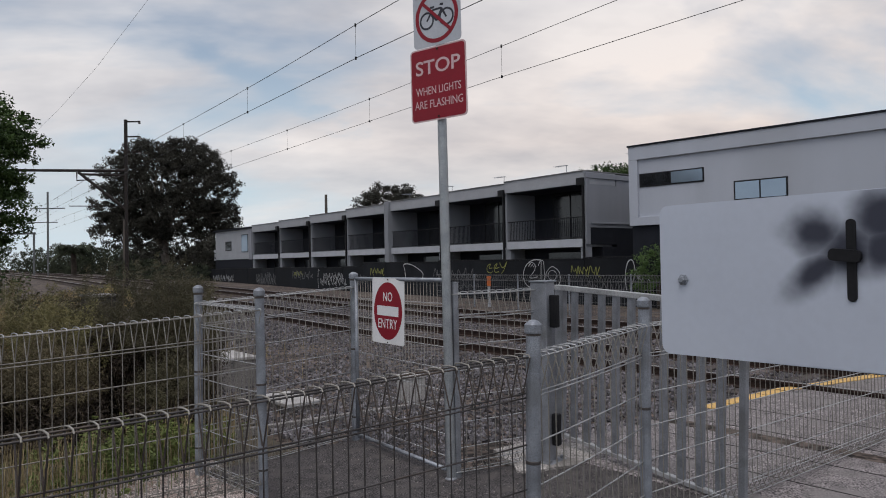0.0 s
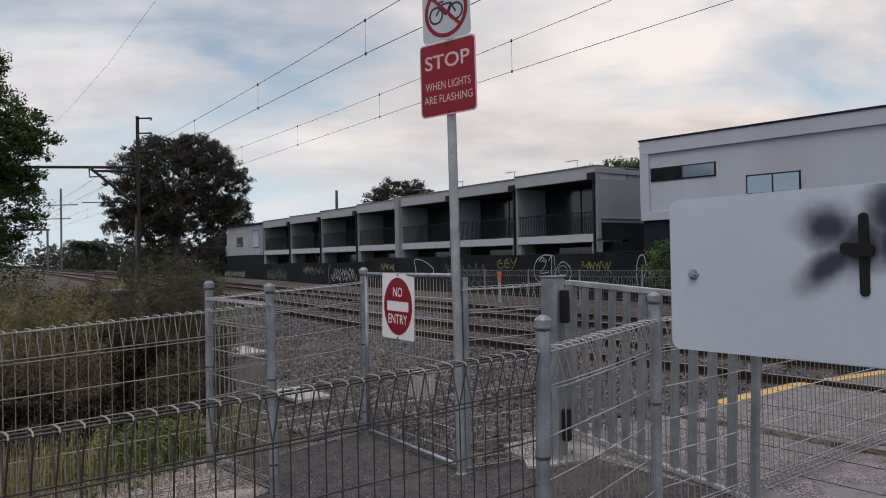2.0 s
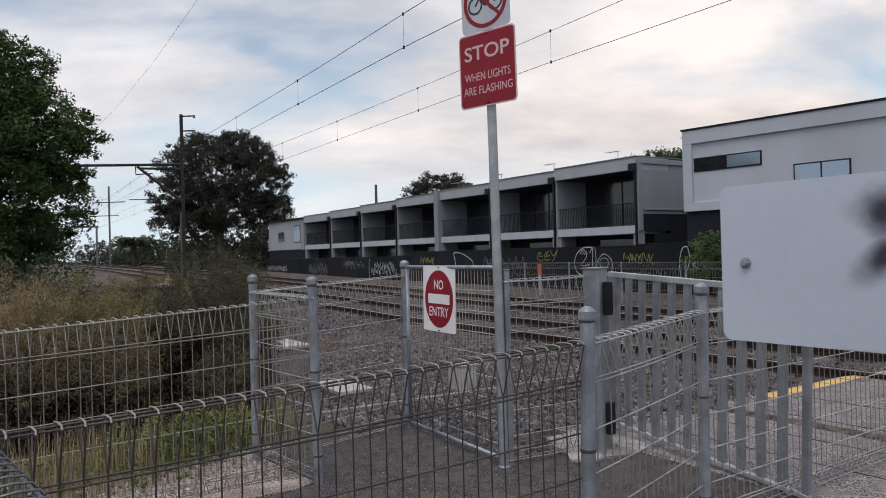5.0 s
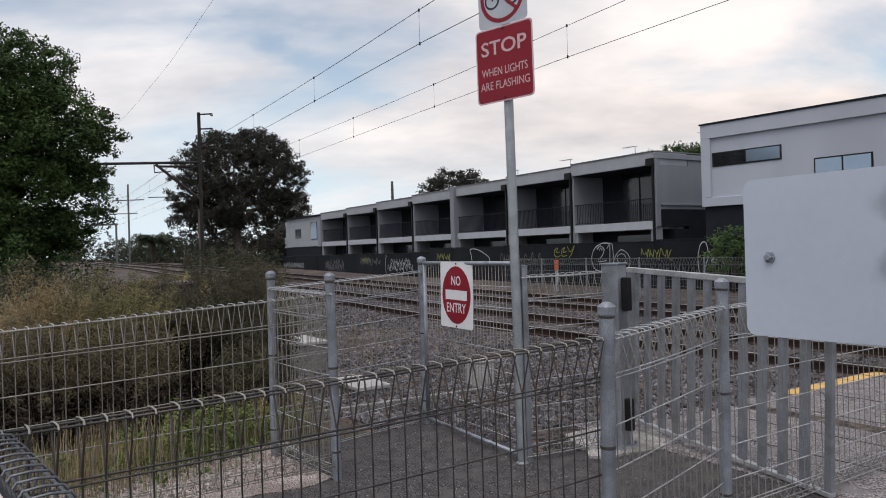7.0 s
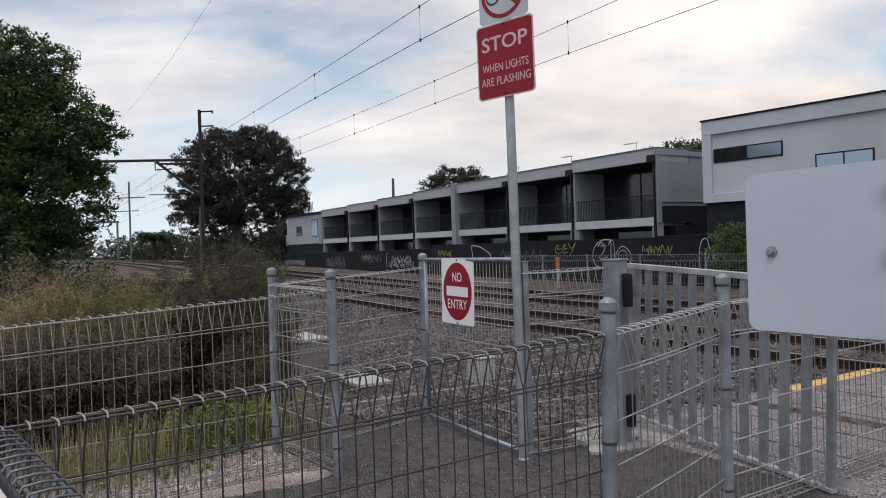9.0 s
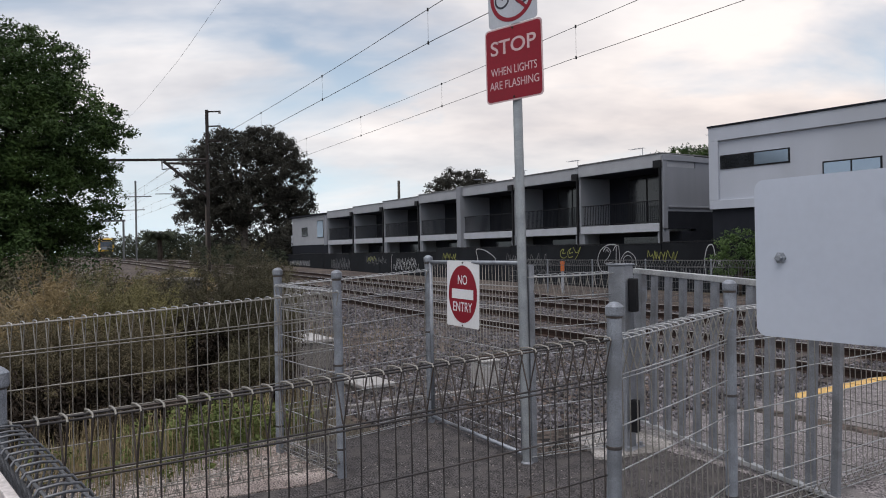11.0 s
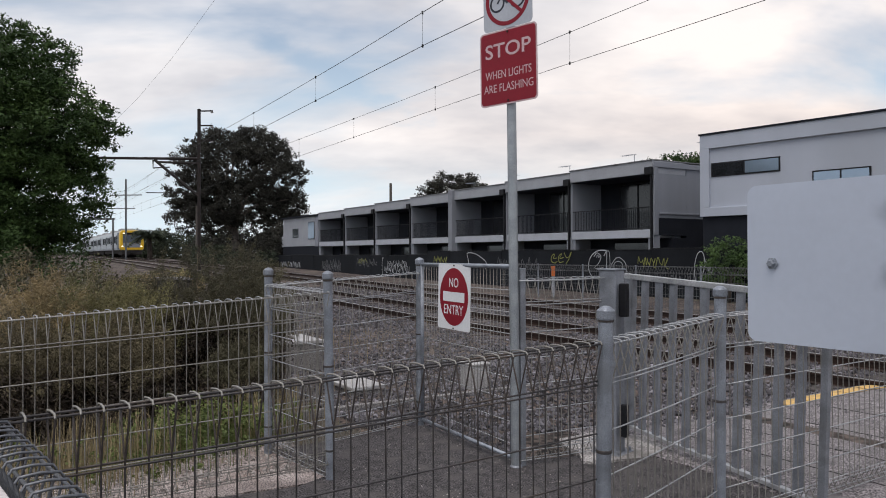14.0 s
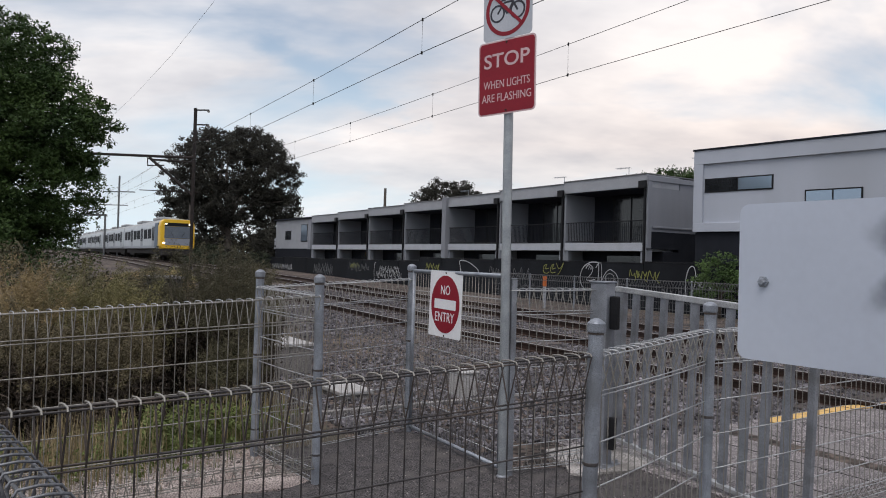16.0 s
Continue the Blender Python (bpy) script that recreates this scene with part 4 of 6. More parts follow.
def townhouse(i, tall_divider=False):
    """One unit: local x runs along the row away, local y towards the railway, z up; origin at the facade's near corner."""
    p = U * (HOUSE_S0 + UNIT * i) + N * HOUSE_N
    th = empty("townhouse", p.x, p.y, 0, H_ANG)
    f0, f1, top = 2.30, 2.66, 5.63 - 0.09 * i
    L = UNIT
    D = 9.0
    # x from 0 to L, y positive towards the railway (left of U)
    part("ground_wall", box(0.02, L - 0.02, -D, -1.2, -0.06, f0), CLAD_DARK, th, "charcoal ground floor wall")
    part("floor_edge", box(0.14, L - 0.12, -1.95, 0.03, f0, f1, 0.01), TRIM_WHITE, th, "white balcony floor edge")
    part("back_wall", box(0.14, L - 0.12, -2.15, -1.95, f1, top - 0.55), CLAD_DARK, th, "dark rear balcony wall")
    part("wall", box(L - 0.12, L, -2.1, -0.01, -0.06, top - 0.55), RENDER_GREY, th, "pale grey rendered party wall")
    part("wall", box(0.0, 0.14, -0.3, -0.012, f0 + 0.1, top - 0.55), RENDER_GREY if i == 0 else CLAD_DARK, th)
    part("wall", box(0.0, 0.14, -2.15, -0.302, f1 + 0.5 if i == 0 else f0 + 0.1, top - 0.55), RENDER_GREY if i == 0 else CLAD_DARK, th)
    if i == 0:
        part("lower_wall", box(0.01, 0.13, -2.15, -0.302, f0 + 0.1, f1 + 0.498), CLAD_DARK, th, "charcoal lower wall")
    part("pier", box(0.0, 0.30, -0.4, -0.015, -0.06, f0 + 0.098), RENDER_GREY, th, "pale ground floor pier")
    if i == 0:
        part("ledge", box(-0.05, -0.001, -8.8, -0.35, f1 + 0.66, f1 + 0.74, 0.01), RENDER_GREY, th, "projecting wall ledge")
        part("wall_band", box(-0.06, -0.001, -8.8, -0.012, top - 0.28, top - 0.05, 0.01), RENDER_GREY, th, "raised band under the roof")
        part("wall_band", box(-0.05, -0.001, -0.28, -0.012, f0 + 0.12, top - 0.285, 0.01), RENDER_GREY, th)
    part("upper_wall", box(0.0, L, -D, -2.151, f1 + 0.5 if i == 0 else f0, top - 0.10), RENDER_GREY, th)
    if i == 0:
        part("lower_wall", box(0.01, L, -D, -2.151, f0, f1 + 0.498), CLAD_DARK, th, "charcoal lower wall")
    part("fascia", box(0.0, L - 0.02, -2.1, 0.06, top - 0.55, top, 0.008), FASCIA, th, "wide grey fascia board")
    part("soffit", box(0.14, L - 0.12, -1.94, 0.0, top - 0.58, top - 0.551), CLAD_DARK, th)
    part("roof", box(-0.02, L, -D, 0.10, top + 0.002, top + 0.05, 0.01), ROOF_METAL, th)
    # downpipe and rainwater head at the near corner
    part("downpipe", box(0.02, 0.12, 0.002, 0.09, -0.05, top - 0.62, 0.015), BLACK_STEEL, th, "dark downpipe")
    part("rain_head", box(-0.06, 0.34, 0.062, 0.2, top - 0.62, top - 0.28, 0.02), BLACK_STEEL, th, "dark rainwater head")
    # glass doors at the back of the balcony
    for k in range(3):
        x0 = 0.35 + k * 1.15
        pane = part("glass_door", box(x0, x0 + 1.08, -1.945, -1.92, f1 + 0.04, f1 + 2.25, 0.004), GLASS_DARK, th)
        part("door_frame", box(x0 + 1.08, x0 + 1.15, -1.945, -1.90, f1, f1 + 2.3), BLACK_STEEL, th)
    part("door_head", box(0.3, 3.9, -1.946, -1.90, f1 + 2.26, f1 + 2.34), BLACK_STEEL, th)
    # railing: top rail and bars
    rz = f1 + 1.0
    part("rail", box(0.15, L - 0.13, -0.09, -0.04, rz - 0.04, rz, 0.006), BLACK_STEEL, th)
    part("rail", box(0.15, L - 0.13, -0.085, -0.045, f1 + 0.06, f1 + 0.09, 0.004), BLACK_STEEL, th)
    bar = mesh_of("baluster", box(-0.010, 0.010, -0.075, -0.055, f1 + 0.09, rz - 0.04), RAILING_DARK)
    for k in range(44):
        o = new("baluster", bar)
        o.parent = th
        o.location = (0.2 + k * 0.11, 0, 0)
    if tall_divider:
        part("divider", box(L - 0.16, L + 0.26, -2.0, 0.24, -0.06, top + 0.05, 0.01), RENDER_GREY, th, "projecting pale party wall")
    # ground floor glazing in the shade
    part("ground_window", box(0.8, 3.4, -1.199, -1.17, 0.3, 2.1, 0.004), GLASS_DARK, th)
    part("post", box(L - 0.3, L - 0.12, -0.3, -0.03, -0.06, f0), RENDER_GREY, th)
    tagged(th, "two-storey townhouse with a recessed dark balcony and grey fascia", "townhouse", group="row of townhouses")
    return th


def end_house():
    p = U * (HOUSE_S0 + UNIT * 7) + N * HOUSE_N
    th = empty("end_house", p.x, p.y, 0, H_ANG)
    part("base_wall", box(0.02, 8.6, -9, 0.0, -0.06, 2.35), CLAD_DARK, th, "charcoal base")
    part("wall", box(0.02, 8.4, -9, 0.04, 2.352, 4.90), FASCIA, th)
    part("roof", box(-0.02, 8.6, -9.1, 0.2, 4.902, 5.05, 0.02), CLAD_DARK, th)
    part("pier", box(0.0, 0.6, 0.042, 0.1, 2.3, 4.88), RENDER_GREY, th)
    for x0, x1, z0, z1, g in ((0.9, 2.2, 3.0, 4.4, GLASS_SKY), (4.6, 5.9, 3.2, 3.9, GLASS_DARK)):
        w = part("window", box(x0 - 0.06, x1 + 0.06, 0.042, 0.07, z0 - 0.06, z1 + 0.06, 0.006), BLACK_STEEL, th)
        part("pane", box(x0, x1, 0.071, 0.078, z0, z1), g, w)
    for i in range(3):
        part("balcony_box", box(8.62, 9.5, -1.5, -0.2, 2.3 + 0.01 * i + i * 0.35, 2.62 + i * 0.35, 0.02), TRIM_WHITE, th)
    tagged(th, "pale rendered end house with a charcoal base", "house")


def corner_block():
    """The tall pale building nearest to the crossing."""
    d = Vector((0.708, -0.706, 0))
    ang = math.atan2(d.y, d.x)
    th = empty("apartment_block", 7.50, 29.02, 0, ang)
    # local x along the facade towards the viewer's side, y away from the railway
    top = 6.13
    L, D = 26.0, 12.0
    part("base_wall", box(0.03, L, 0.03, D, -0.06, 3.02), CLAD_DARK, th, "charcoal lower wall")
    part("wall", box(0, L, 0.0, D, 3.022, top - 0.002), RENDER_WHITE, th)
    part("frame_band", box(-0.02, L, -0.10, 0.0, top - 0.52, top, 0.01), RENDER_WHITE, th, "raised border band")
    part("frame_band", box(-0.02, L, -0.10, 0.0, 3.02, 3.36, 0.01), RENDER_WHITE, th)
    part("frame_band", box(-0.02, 0.36, -0.10, 0.0, 3.362, top - 0.522, 0.01), RENDER_WHITE, th)
    part("roof_flashing", box(-0.06, L, -0.14, D, top + 0.002, top + 0.07, 0.01), CLAD_DARK, th, "dark roof flashing")
    for x0, x1, z0, z1 in BLOCK_WINDOWS:
        w = part("window", box(x0 - 0.05, x1 + 0.05, -0.03, 0.02, z0 - 0.05, z1 + 0.05, 0.006), BLACK_STEEL, th, "black window frame")
        mid = (x0 + x1) / 2
        part("pane", box(x0, mid - 0.03, -0.034, -0.031, z0, z1), GLASS_DARK if x0 < 4 else GLASS_SKY, w)
        part("pane", box(mid + 0.03, x1, -0.05, -0.035, z0, z1), GLASS_SKY, w)
    tagged(th, "pale rendered two-storey block with slim dark windows", "apartment block")


BLOCK_WINDOWS = [(0.46, 3.0, 4.57, 5.0), (4.2, 5.95, 3.78, 4.38), (9.0, 11.0, 3.8, 4.4)]


def stroke(bm, pts, w=0.05, y=0.0):
    """A painted line as a thin ribbon standing proud of a wall in x and z."""
    pts = [Vector((x, 0, z)) for x, z in pts]
    left, right = [], []
    for i, p in enumerate(pts):
        t = (pts[min(i + 1, len(pts) - 1)] - pts[max(i - 1, 0)]).normalized()
        q = Vector((-t.z, 0, t.x)) * w / 2
        left.append(bm.verts.new((p.x + q.x, y, p.z + q.z)))
        right.append(bm.verts.new((p.x - q.x, y, p.z - q.z)))
    for i in range(len(pts) - 1):
        bm.faces.new((left[i], left[i + 1], right[i + 1], right[i]))


def graffiti_wall():
    n0 = 22.1
    s0, s1 = 12.0, 70.0
    p = U * s1 + N * n0
    # local x runs back towards the viewer's side, y away from the railway
    ang = math.atan2(-U.y, -U.x)
    th = empty("dark_fence", p.x, p.y, 0, ang)
    Lw = s1 - s0
    w = 2.4
    me = mesh_of("panel", box(0.0, w - 0.02, 0.0, 0.06, -0.06, 1.84, 0.006), FENCE_DARK)
    cp = mesh_of("capping", box(0.0, w - 0.015, -0.015, 0.075, 1.842, 1.88, 0.006), BLACK_STEEL)
    k = 0
    x = 0.0
    while x < Lw:
        zoff = (-0.32 if x < 33 else -0.10) + 0.05 * ((k * 7) % 4) / 3
        o = new("panel", me)
        o.parent = th
        o.location = (x, 0.01 * (k % 2), zoff)
        c = new("capping", cp)
        c.parent = th
        c.location = (x, 0.01 * (k % 2), zoff)
        x += w
        k += 1
    tagged(th, "dark painted panel fence covered in graffiti tags", "fence")
    rng = random.Random(11)
    paint = {"w": (SPRAY_WHITE, "white spray-painted line"), "y": (SPRAY_YELLOW, "yellow-green spray-painted line"), "g": (SPRAY_GREY, "faded grey spray-painted line")}

    def smooth(pts, steps=5):
        """A curve through the points, so that lines look drawn by a swinging arm."""
        out = []
        for k in range(len(pts) - 1):
            p0, p1, p2, p3 = (Vector((*pts[min(max(k + m, 0), len(pts) - 1)], 0)) for m in (-1, 0, 1, 2))
            for i in range(steps):
                t = i / steps
                v = 0.5 * ((2 * p1) + (p2 - p0) * t + (2 * p0 - 5 * p1 + 4 * p2 - p3) * t * t + (3 * p1 - p0 - 3 * p2 + p3) * t ** 3)
                out.append((v.x, v.y))
        return out + [pts[-1]]

    def spray(c, s_at, z_at, w, hgt, pts, lw):
        """A line drawn in a box w wide and hgt high, whose left foot is s_at along the fence."""
        bm = bmesh.new()
        stroke(bm, smooth([(s1 - s_at + w * u, z_at + hgt * v) for u, v in pts]), lw * 0.72)
        o = part("graffiti_tag", bm, paint[c][0], th, paint[c][1])
        o.location = (0, -0.007 - 0.0015 * rng.random(), 0)

    def tag(c, s_left, s_right, z0, z1, strokes, lw):
        """Hurried strokes side by side, filling a stretch of the fence."""
        w = (s_left - s_right) / strokes
        for k in range(strokes):
            zz = [(0.0, rng.uniform(0, 0.4)), (rng.uniform(0.1, 0.4), rng.uniform(0.8, 1.0)), (rng.uniform(0.4, 0.7), rng.uniform(0.1, 0.5)), (rng.uniform(0.6, 1.0), rng.uniform(0.5, 1.0)), (rng.uniform(0.5, 0.8), rng.uniform(0.2, 0.6)), (1.05, rng.uniform(0, 0.3))]
            spray(c, s_left - w * k, z0 + rng.uniform(-0.05, 0.05), w, z1 - z0, zz, lw)
    ring = [(0.5 + 0.5 * math.cos(a * 0.7), 0.5 + 0.5 * math.sin(a * 0.7)) for a in range(10)]
    # the large white outlined piece
    spray("w", 23.1, 0.55, 1.3, 1.2, [(0.95, 0.98), (0.5, 1.0), (0.15, 0.8), (0.02, 0.45), (0.15, 0.12), (0.5, 0.0), (0.8, 0.1)], 0.06)
    spray("w", 22.75, 0.95, 0.55, 0.7, [(0.0, 0.75), (0.35, 1.0), (0.75, 0.8), (0.6, 0.45), (0.1, 0.1), (0.5, 0.05), (1.0, 0.12)], 0.05)
    spray("w", 22.2, 0.75, 0.4, 0.95, [(0.1, 0.8), (0.5, 1.0), (0.5, 0.5), (0.45, 0.0)], 0.05)
    spray("w", 21.85, 0.75, 0.95, 0.95, [(0.0, 1.0), (0.05, 0.5), (0.0, 0.0), (0.15, 0.45), (0.5, 0.75), (0.9, 0.55), (1.0, 0.2), (0.8, -0.1), (0.3, -0.15)], 0.05)
    spray("w", 21.6, 0.9, 0.5, 0.4, ring, 0.04)
    spray("w", 22.6, 1.45, 0.3, 0.12, [(0, 0), (0.3, 1), (0.5, 0), (0.8, 1), (1, 0.1)], 0.035)
    # yellow-green tags beside it
    spray("y", 25.5, 1.2, 0.45, 0.42, [(0.9, 0.55), (0.4, 0.5), (0.6, 0.95), (0.15, 0.75), (0.1, 0.2), (0.6, 0.0), (1.0, 0.2)], 0.05)
    spray("y", 25.0, 1.2, 0.4, 0.42, [(0.9, 0.6), (0.3, 0.5), (0.6, 1.0), (0.1, 0.7), (0.2, 0.1), (0.9, 0.15)], 0.05)
    spray("y", 24.6, 1.15, 0.5, 0.55, [(0.0, 0.95), (0.3, 0.55), (0.6, 0.6), (0.95, 1.0), (0.6, 0.4), (0.2, 0.0)], 0.05)
    tag("y", 20.3, 18.8, 1.05, 1.55, 5, 0.045)
    spray("w", 17.6, 0.55, 0.45, 1.1, [(0.1, 0.0), (0.0, 0.5), (0.3, 0.95), (0.8, 1.0), (1.0, 0.6), (0.7, 0.2)], 0.05)
    tag("w", 17.2, 16.5, 0.8, 1.4, 2, 0.045)
    tag("g", 19.8, 17.6, 0.4, 0.85, 6, 0.045)
    # an open white outline and fainter work farther along
    spray("w", 32.2, 0.75, 1.7, 0.95, [(0.1, 0.0), (0.05, 0.55), (0.0, 0.95), (0.35, 0.95), (0.7, 0.75), (1.0, 0.45), (0.95, 0.1)], 0.07)
    tag("g", 29.6, 26.2, 0.7, 1.45, 7, 0.045)
    tag("g", 28.8, 25.8, 0.3, 0.7, 6, 0.04)
    tag("y", 35.6, 34.2, 1.05, 1.5, 4, 0.06)
    tag("g", 37.2, 36.0, 0.5, 1.2, 3, 0.06)
    spray("w", 41.9, 0.25, 0.25, 1.15, [(0.2, 0.0), (0.0, 0.5), (0.3, 1.0), (0.9, 0.95)], 0.06)
    tag("w", 41.6, 38.3, 0.35, 0.95, 8, 0.05)
    tag("w", 41.2, 38.6, 0.75, 1.25, 7, 0.045)
    tag("g", 45.6, 42.6, 0.7, 1.35, 5, 0.06)
    tag("y", 45.4, 44.0, 1.0, 1.35, 3, 0.06)
    tag("g", 51.6, 48.2, 0.4, 1.25, 7, 0.07)
    tag("g", 51.2, 48.6, 0.3, 0.9, 6, 0.06)
    tag("w", 60.5, 56.0, 0.5, 1.1, 8, 0.08)
    tag("g", 68.0, 62.0, 0.5, 1.1, 8, 0.08)


# ---- overhead line ----
def wire_run(name, pts, r, label, mat=None):
    ob = part(name, tube(pts, r, 5), mat or BLACK_STEEL)
    return tagged(ob, label, "overhead wire", group="overhead wires")


def catenary():
    # contact wire nearly level, carrier above it, hangers between
    for n, zc, first, step, thick in ((9.15, 6.70, 0.35, 7.5, 0.009), (13.3, 6.68, 0.0, 7.3, 0.0075)):
        def up(s):
            return 0.78 + 0.16 * math.sin(math.pi * (s - 22) / 50.0) ** 2 + (0.012 * max(0.0, 16 - s)) ** 1.0

        def at(s, dz):
            return line_at(s, n) + Vector((0, 0, zc + 0.35 * line_z(s) + dz))
        ss = [i * 5.0 for i in range(-9, 46)]
        th = tagged(empty("overhead_line"), "thin dark overhead contact wire with carrier above", "overhead line", group="overhead lines")
        part("contact_wire", tube([at(s, 0) for s in ss], thick, 5), BLACK_STEEL, th)
        part("carrier_wire", tube([at(s, up(s)) for s in ss], thick, 5), BLACK_STEEL, th)
        for i in range(-4, 18):
            s = first + i * step
            part("hanger", tube([at(s, 0), at(s, up(s))], 0.0035, 4), BLACK_STEEL, th)
            for dz in (0.0, up(s)):
                b = at(s, dz)
                part("clip", box(b.x - 0.022, b.x + 0.022, b.y - 0.022, b.y + 0.022, b.z - 0.04, b.z + 0.04, 0.008), BLACK_STEEL, th)
    pts = [U * s + N * 6.0 + Vector((0, 0, z)) for s, z in ((-10, 13.5), (10, 10.6), (20.9, 9.3), (27.6, 8.75), (34.3, 8.5), (60, 8.3), (95, 9.0))]
    wire_run("power_line", pts, 0.0042, "thin grey power line high over the verge", MAST_GREY)
    for z in (10.0, 8.6):
        pts = [Vector((MAST_AT[0] + 0.85, MAST_AT[1], z)), Vector((-33, 68, z + 0.2)), Vector((-70, 125, z + 1.0))]
        wire_run("feeder_wire", pts, 0.006, "thin dark feeder wire between the masts", MAST)


def masts():
    x, y = MAST_AT
    th = empty("line_mast", x, y, -0.06)
    top = 10.95
    part("column", box(-0.085, 0.085, -0.085, 0.085, 0, top, 0.02), MAST, th)
    for z in (top - 0.12, top - 1.05, top - 2.0):
        arm = part("cross_arm", box(0.0, 0.9, -0.05, 0.05, z - 0.05, z + 0.03, 0.01), MAST, th)
        part("insulator", lathe([(0.03, z - 0.16), (0.09, z - 0.14), (0.09, z - 0.08), (0.03, z - 0.05)], 8), CONCRETE, arm).location = (0.85, 0, 0)
    # beam over the tracks with its braces
    e = Vector((-9.9, -1.9, 0))
    z = 7.78
    part("beam", tube([(0, 0, z), (e.x * 1.4, e.y * 1.4, z - 0.0)], 0.085, 6), MAST, th)
    part("beam", tube([(0, 0, z - 0.3), (e.x * 0.25, e.y * 0.25, z - 0.22)], 0.07, 6), MAST, th)
    part("brace", tube([(0, 0, z - 2.4), (e.x * 0.27, e.y * 0.27, z - 0.1)], 0.09, 6), MAST, th)
    part("brace", tube([(e.x * 1.25, e.y * 1.25, z - 2.0), (e.x * 0.98, e.y * 0.98, z - 0.1)], 0.09, 6), MAST, th)
    for k in (0.28, 0.93):
        part("registration_arm", tube([(e.x * k, e.y * k, z - 0.1), (e.x * k, e.y * k, z - 0.6), (e.x * (k - 0.1), e.y * (k - 0.1), z - 0.55)], 0.05, 5), MAST, th)
    part("lower_arm", tube([(0.3, 0, 5.6), (-3.2, -0.6, 5.62)], 0.03, 5), MAST, th)
    tagged(th, "dark steel overhead line mast with a beam across the tracks", "line mast")
    far = empty("line_mast", FAR_MAST[0], FAR_MAST[1], -0.06)
    part("column", box(-0.09, 0.09, -0.09, 0.09, 0, 11.4, 0.02), MAST_GREY, far)
    part("cross_arm", box(-2.1, 2.1, -0.08, 0.08, 9.3, 9.42), MAST_GREY, far)
    part("cross_arm", box(-2.6, 1.2, -0.08, 0.08, 7.6, 7.70), MAST_GREY, far)
    tagged(far, "grey steel overhead line mast", "line mast")
    f2 = empty("line_mast", FAR_MAST[0] - 3.4, FAR_MAST[1] + 3.0, -0.06)
    part("column", box(-0.1, 0.1, -0.1, 0.1, 0, 6.6, 0.02), MAST_GREY, f2)
    part("beam", box(-4.0, 0.2, -0.12, 0.12, 6.35, 6.6), MAST_GREY, f2)
    tagged(f2, "grey steel overhead line portal leg", "line mast")


MAST_GREY = material("grey_mast_steel", (0.16, 0.165, 0.175), (0.10, 0.105, 0.11), 2, 0.6, 0.3, 0, 30)
MAST_AT = (-19.45, 45.0)
FAR_MAST = (-48.6, 90.0)


# ---- plants ----
def crown_points(rng, blobs, count, shell=0.45):
    """Clump centres mostly near the surface of several uneven lobes."""
    pts = []
    w = np.array([b[3] * b[4] * b[5] for b in blobs]) ** 0.7
    pick = rng.choice(len(blobs), size=count, p=w / w.sum())
    for k in pick:
        cx, cy, cz, rx, ry, rz = blobs[k]
        d = rng.normal(size=3)
        d /= np.linalg.norm(d)
        r = shell + (1.05 - shell) * rng.random() ** 0.6
        pts.append((cx + d[0] * rx * r, cy + d[1] * ry * r, cz + d[2] * rz * r))
    return np.array(pts)


def tree(name, x, y, trunk_h, trunk_r, blobs, clumps, per, spread, size, leaf, bark, label, category="tree", seed=1, limbs=9, droop=0.2, z=-0.08, shell=0.45, facing=1.2, flat=0.7):
    rng = np.random.default_rng(seed)
    th = empty(name, x, y, z)
    bm = bmesh.new()
    pts = [(rng.normal() * trunk_r * 0.4 * i / 4, rng.normal() * trunk_r * 0.4 * i / 4, trunk_h * i / 4) for i in range(5)]
    add_tube(bm, pts, trunk_r, 10, trunk_r * 0.6)
    for i in range(limbs):
        b = blobs[i % len(blobs)]
        st = Vector(pts[2 + i % 3])
        en = Vector((b[0] + rng.normal() * b[3] * 0.3, b[1] + rng.normal() * b[4] * 0.3, b[2] + b[5] * rng.uniform(-0.2, 0.6)))
        mid = st.lerp(en, 0.5) + Vector((rng.normal(), rng.normal(), 0.6)) * (en - st).length * 0.08
        add_tube(bm, [st, st.lerp(mid, 0.6), mid, mid.lerp(en, 0.55), en], trunk_r * 0.45, 6, trunk_r * 0.08)
    part("trunk", bm, bark, th, smooth=True)
    c = crown_points(rng, blobs, clumps, shell)
    v, f = leaves(rng, c, per, spread * (0.6 + 0.8 * rng.random(len(c))), size, droop=droop, facing=facing, flat=flat)
    o = fast_mesh("crown", v, f, leaf)
    o.parent = th
    tagged(th, label, category)
    return th


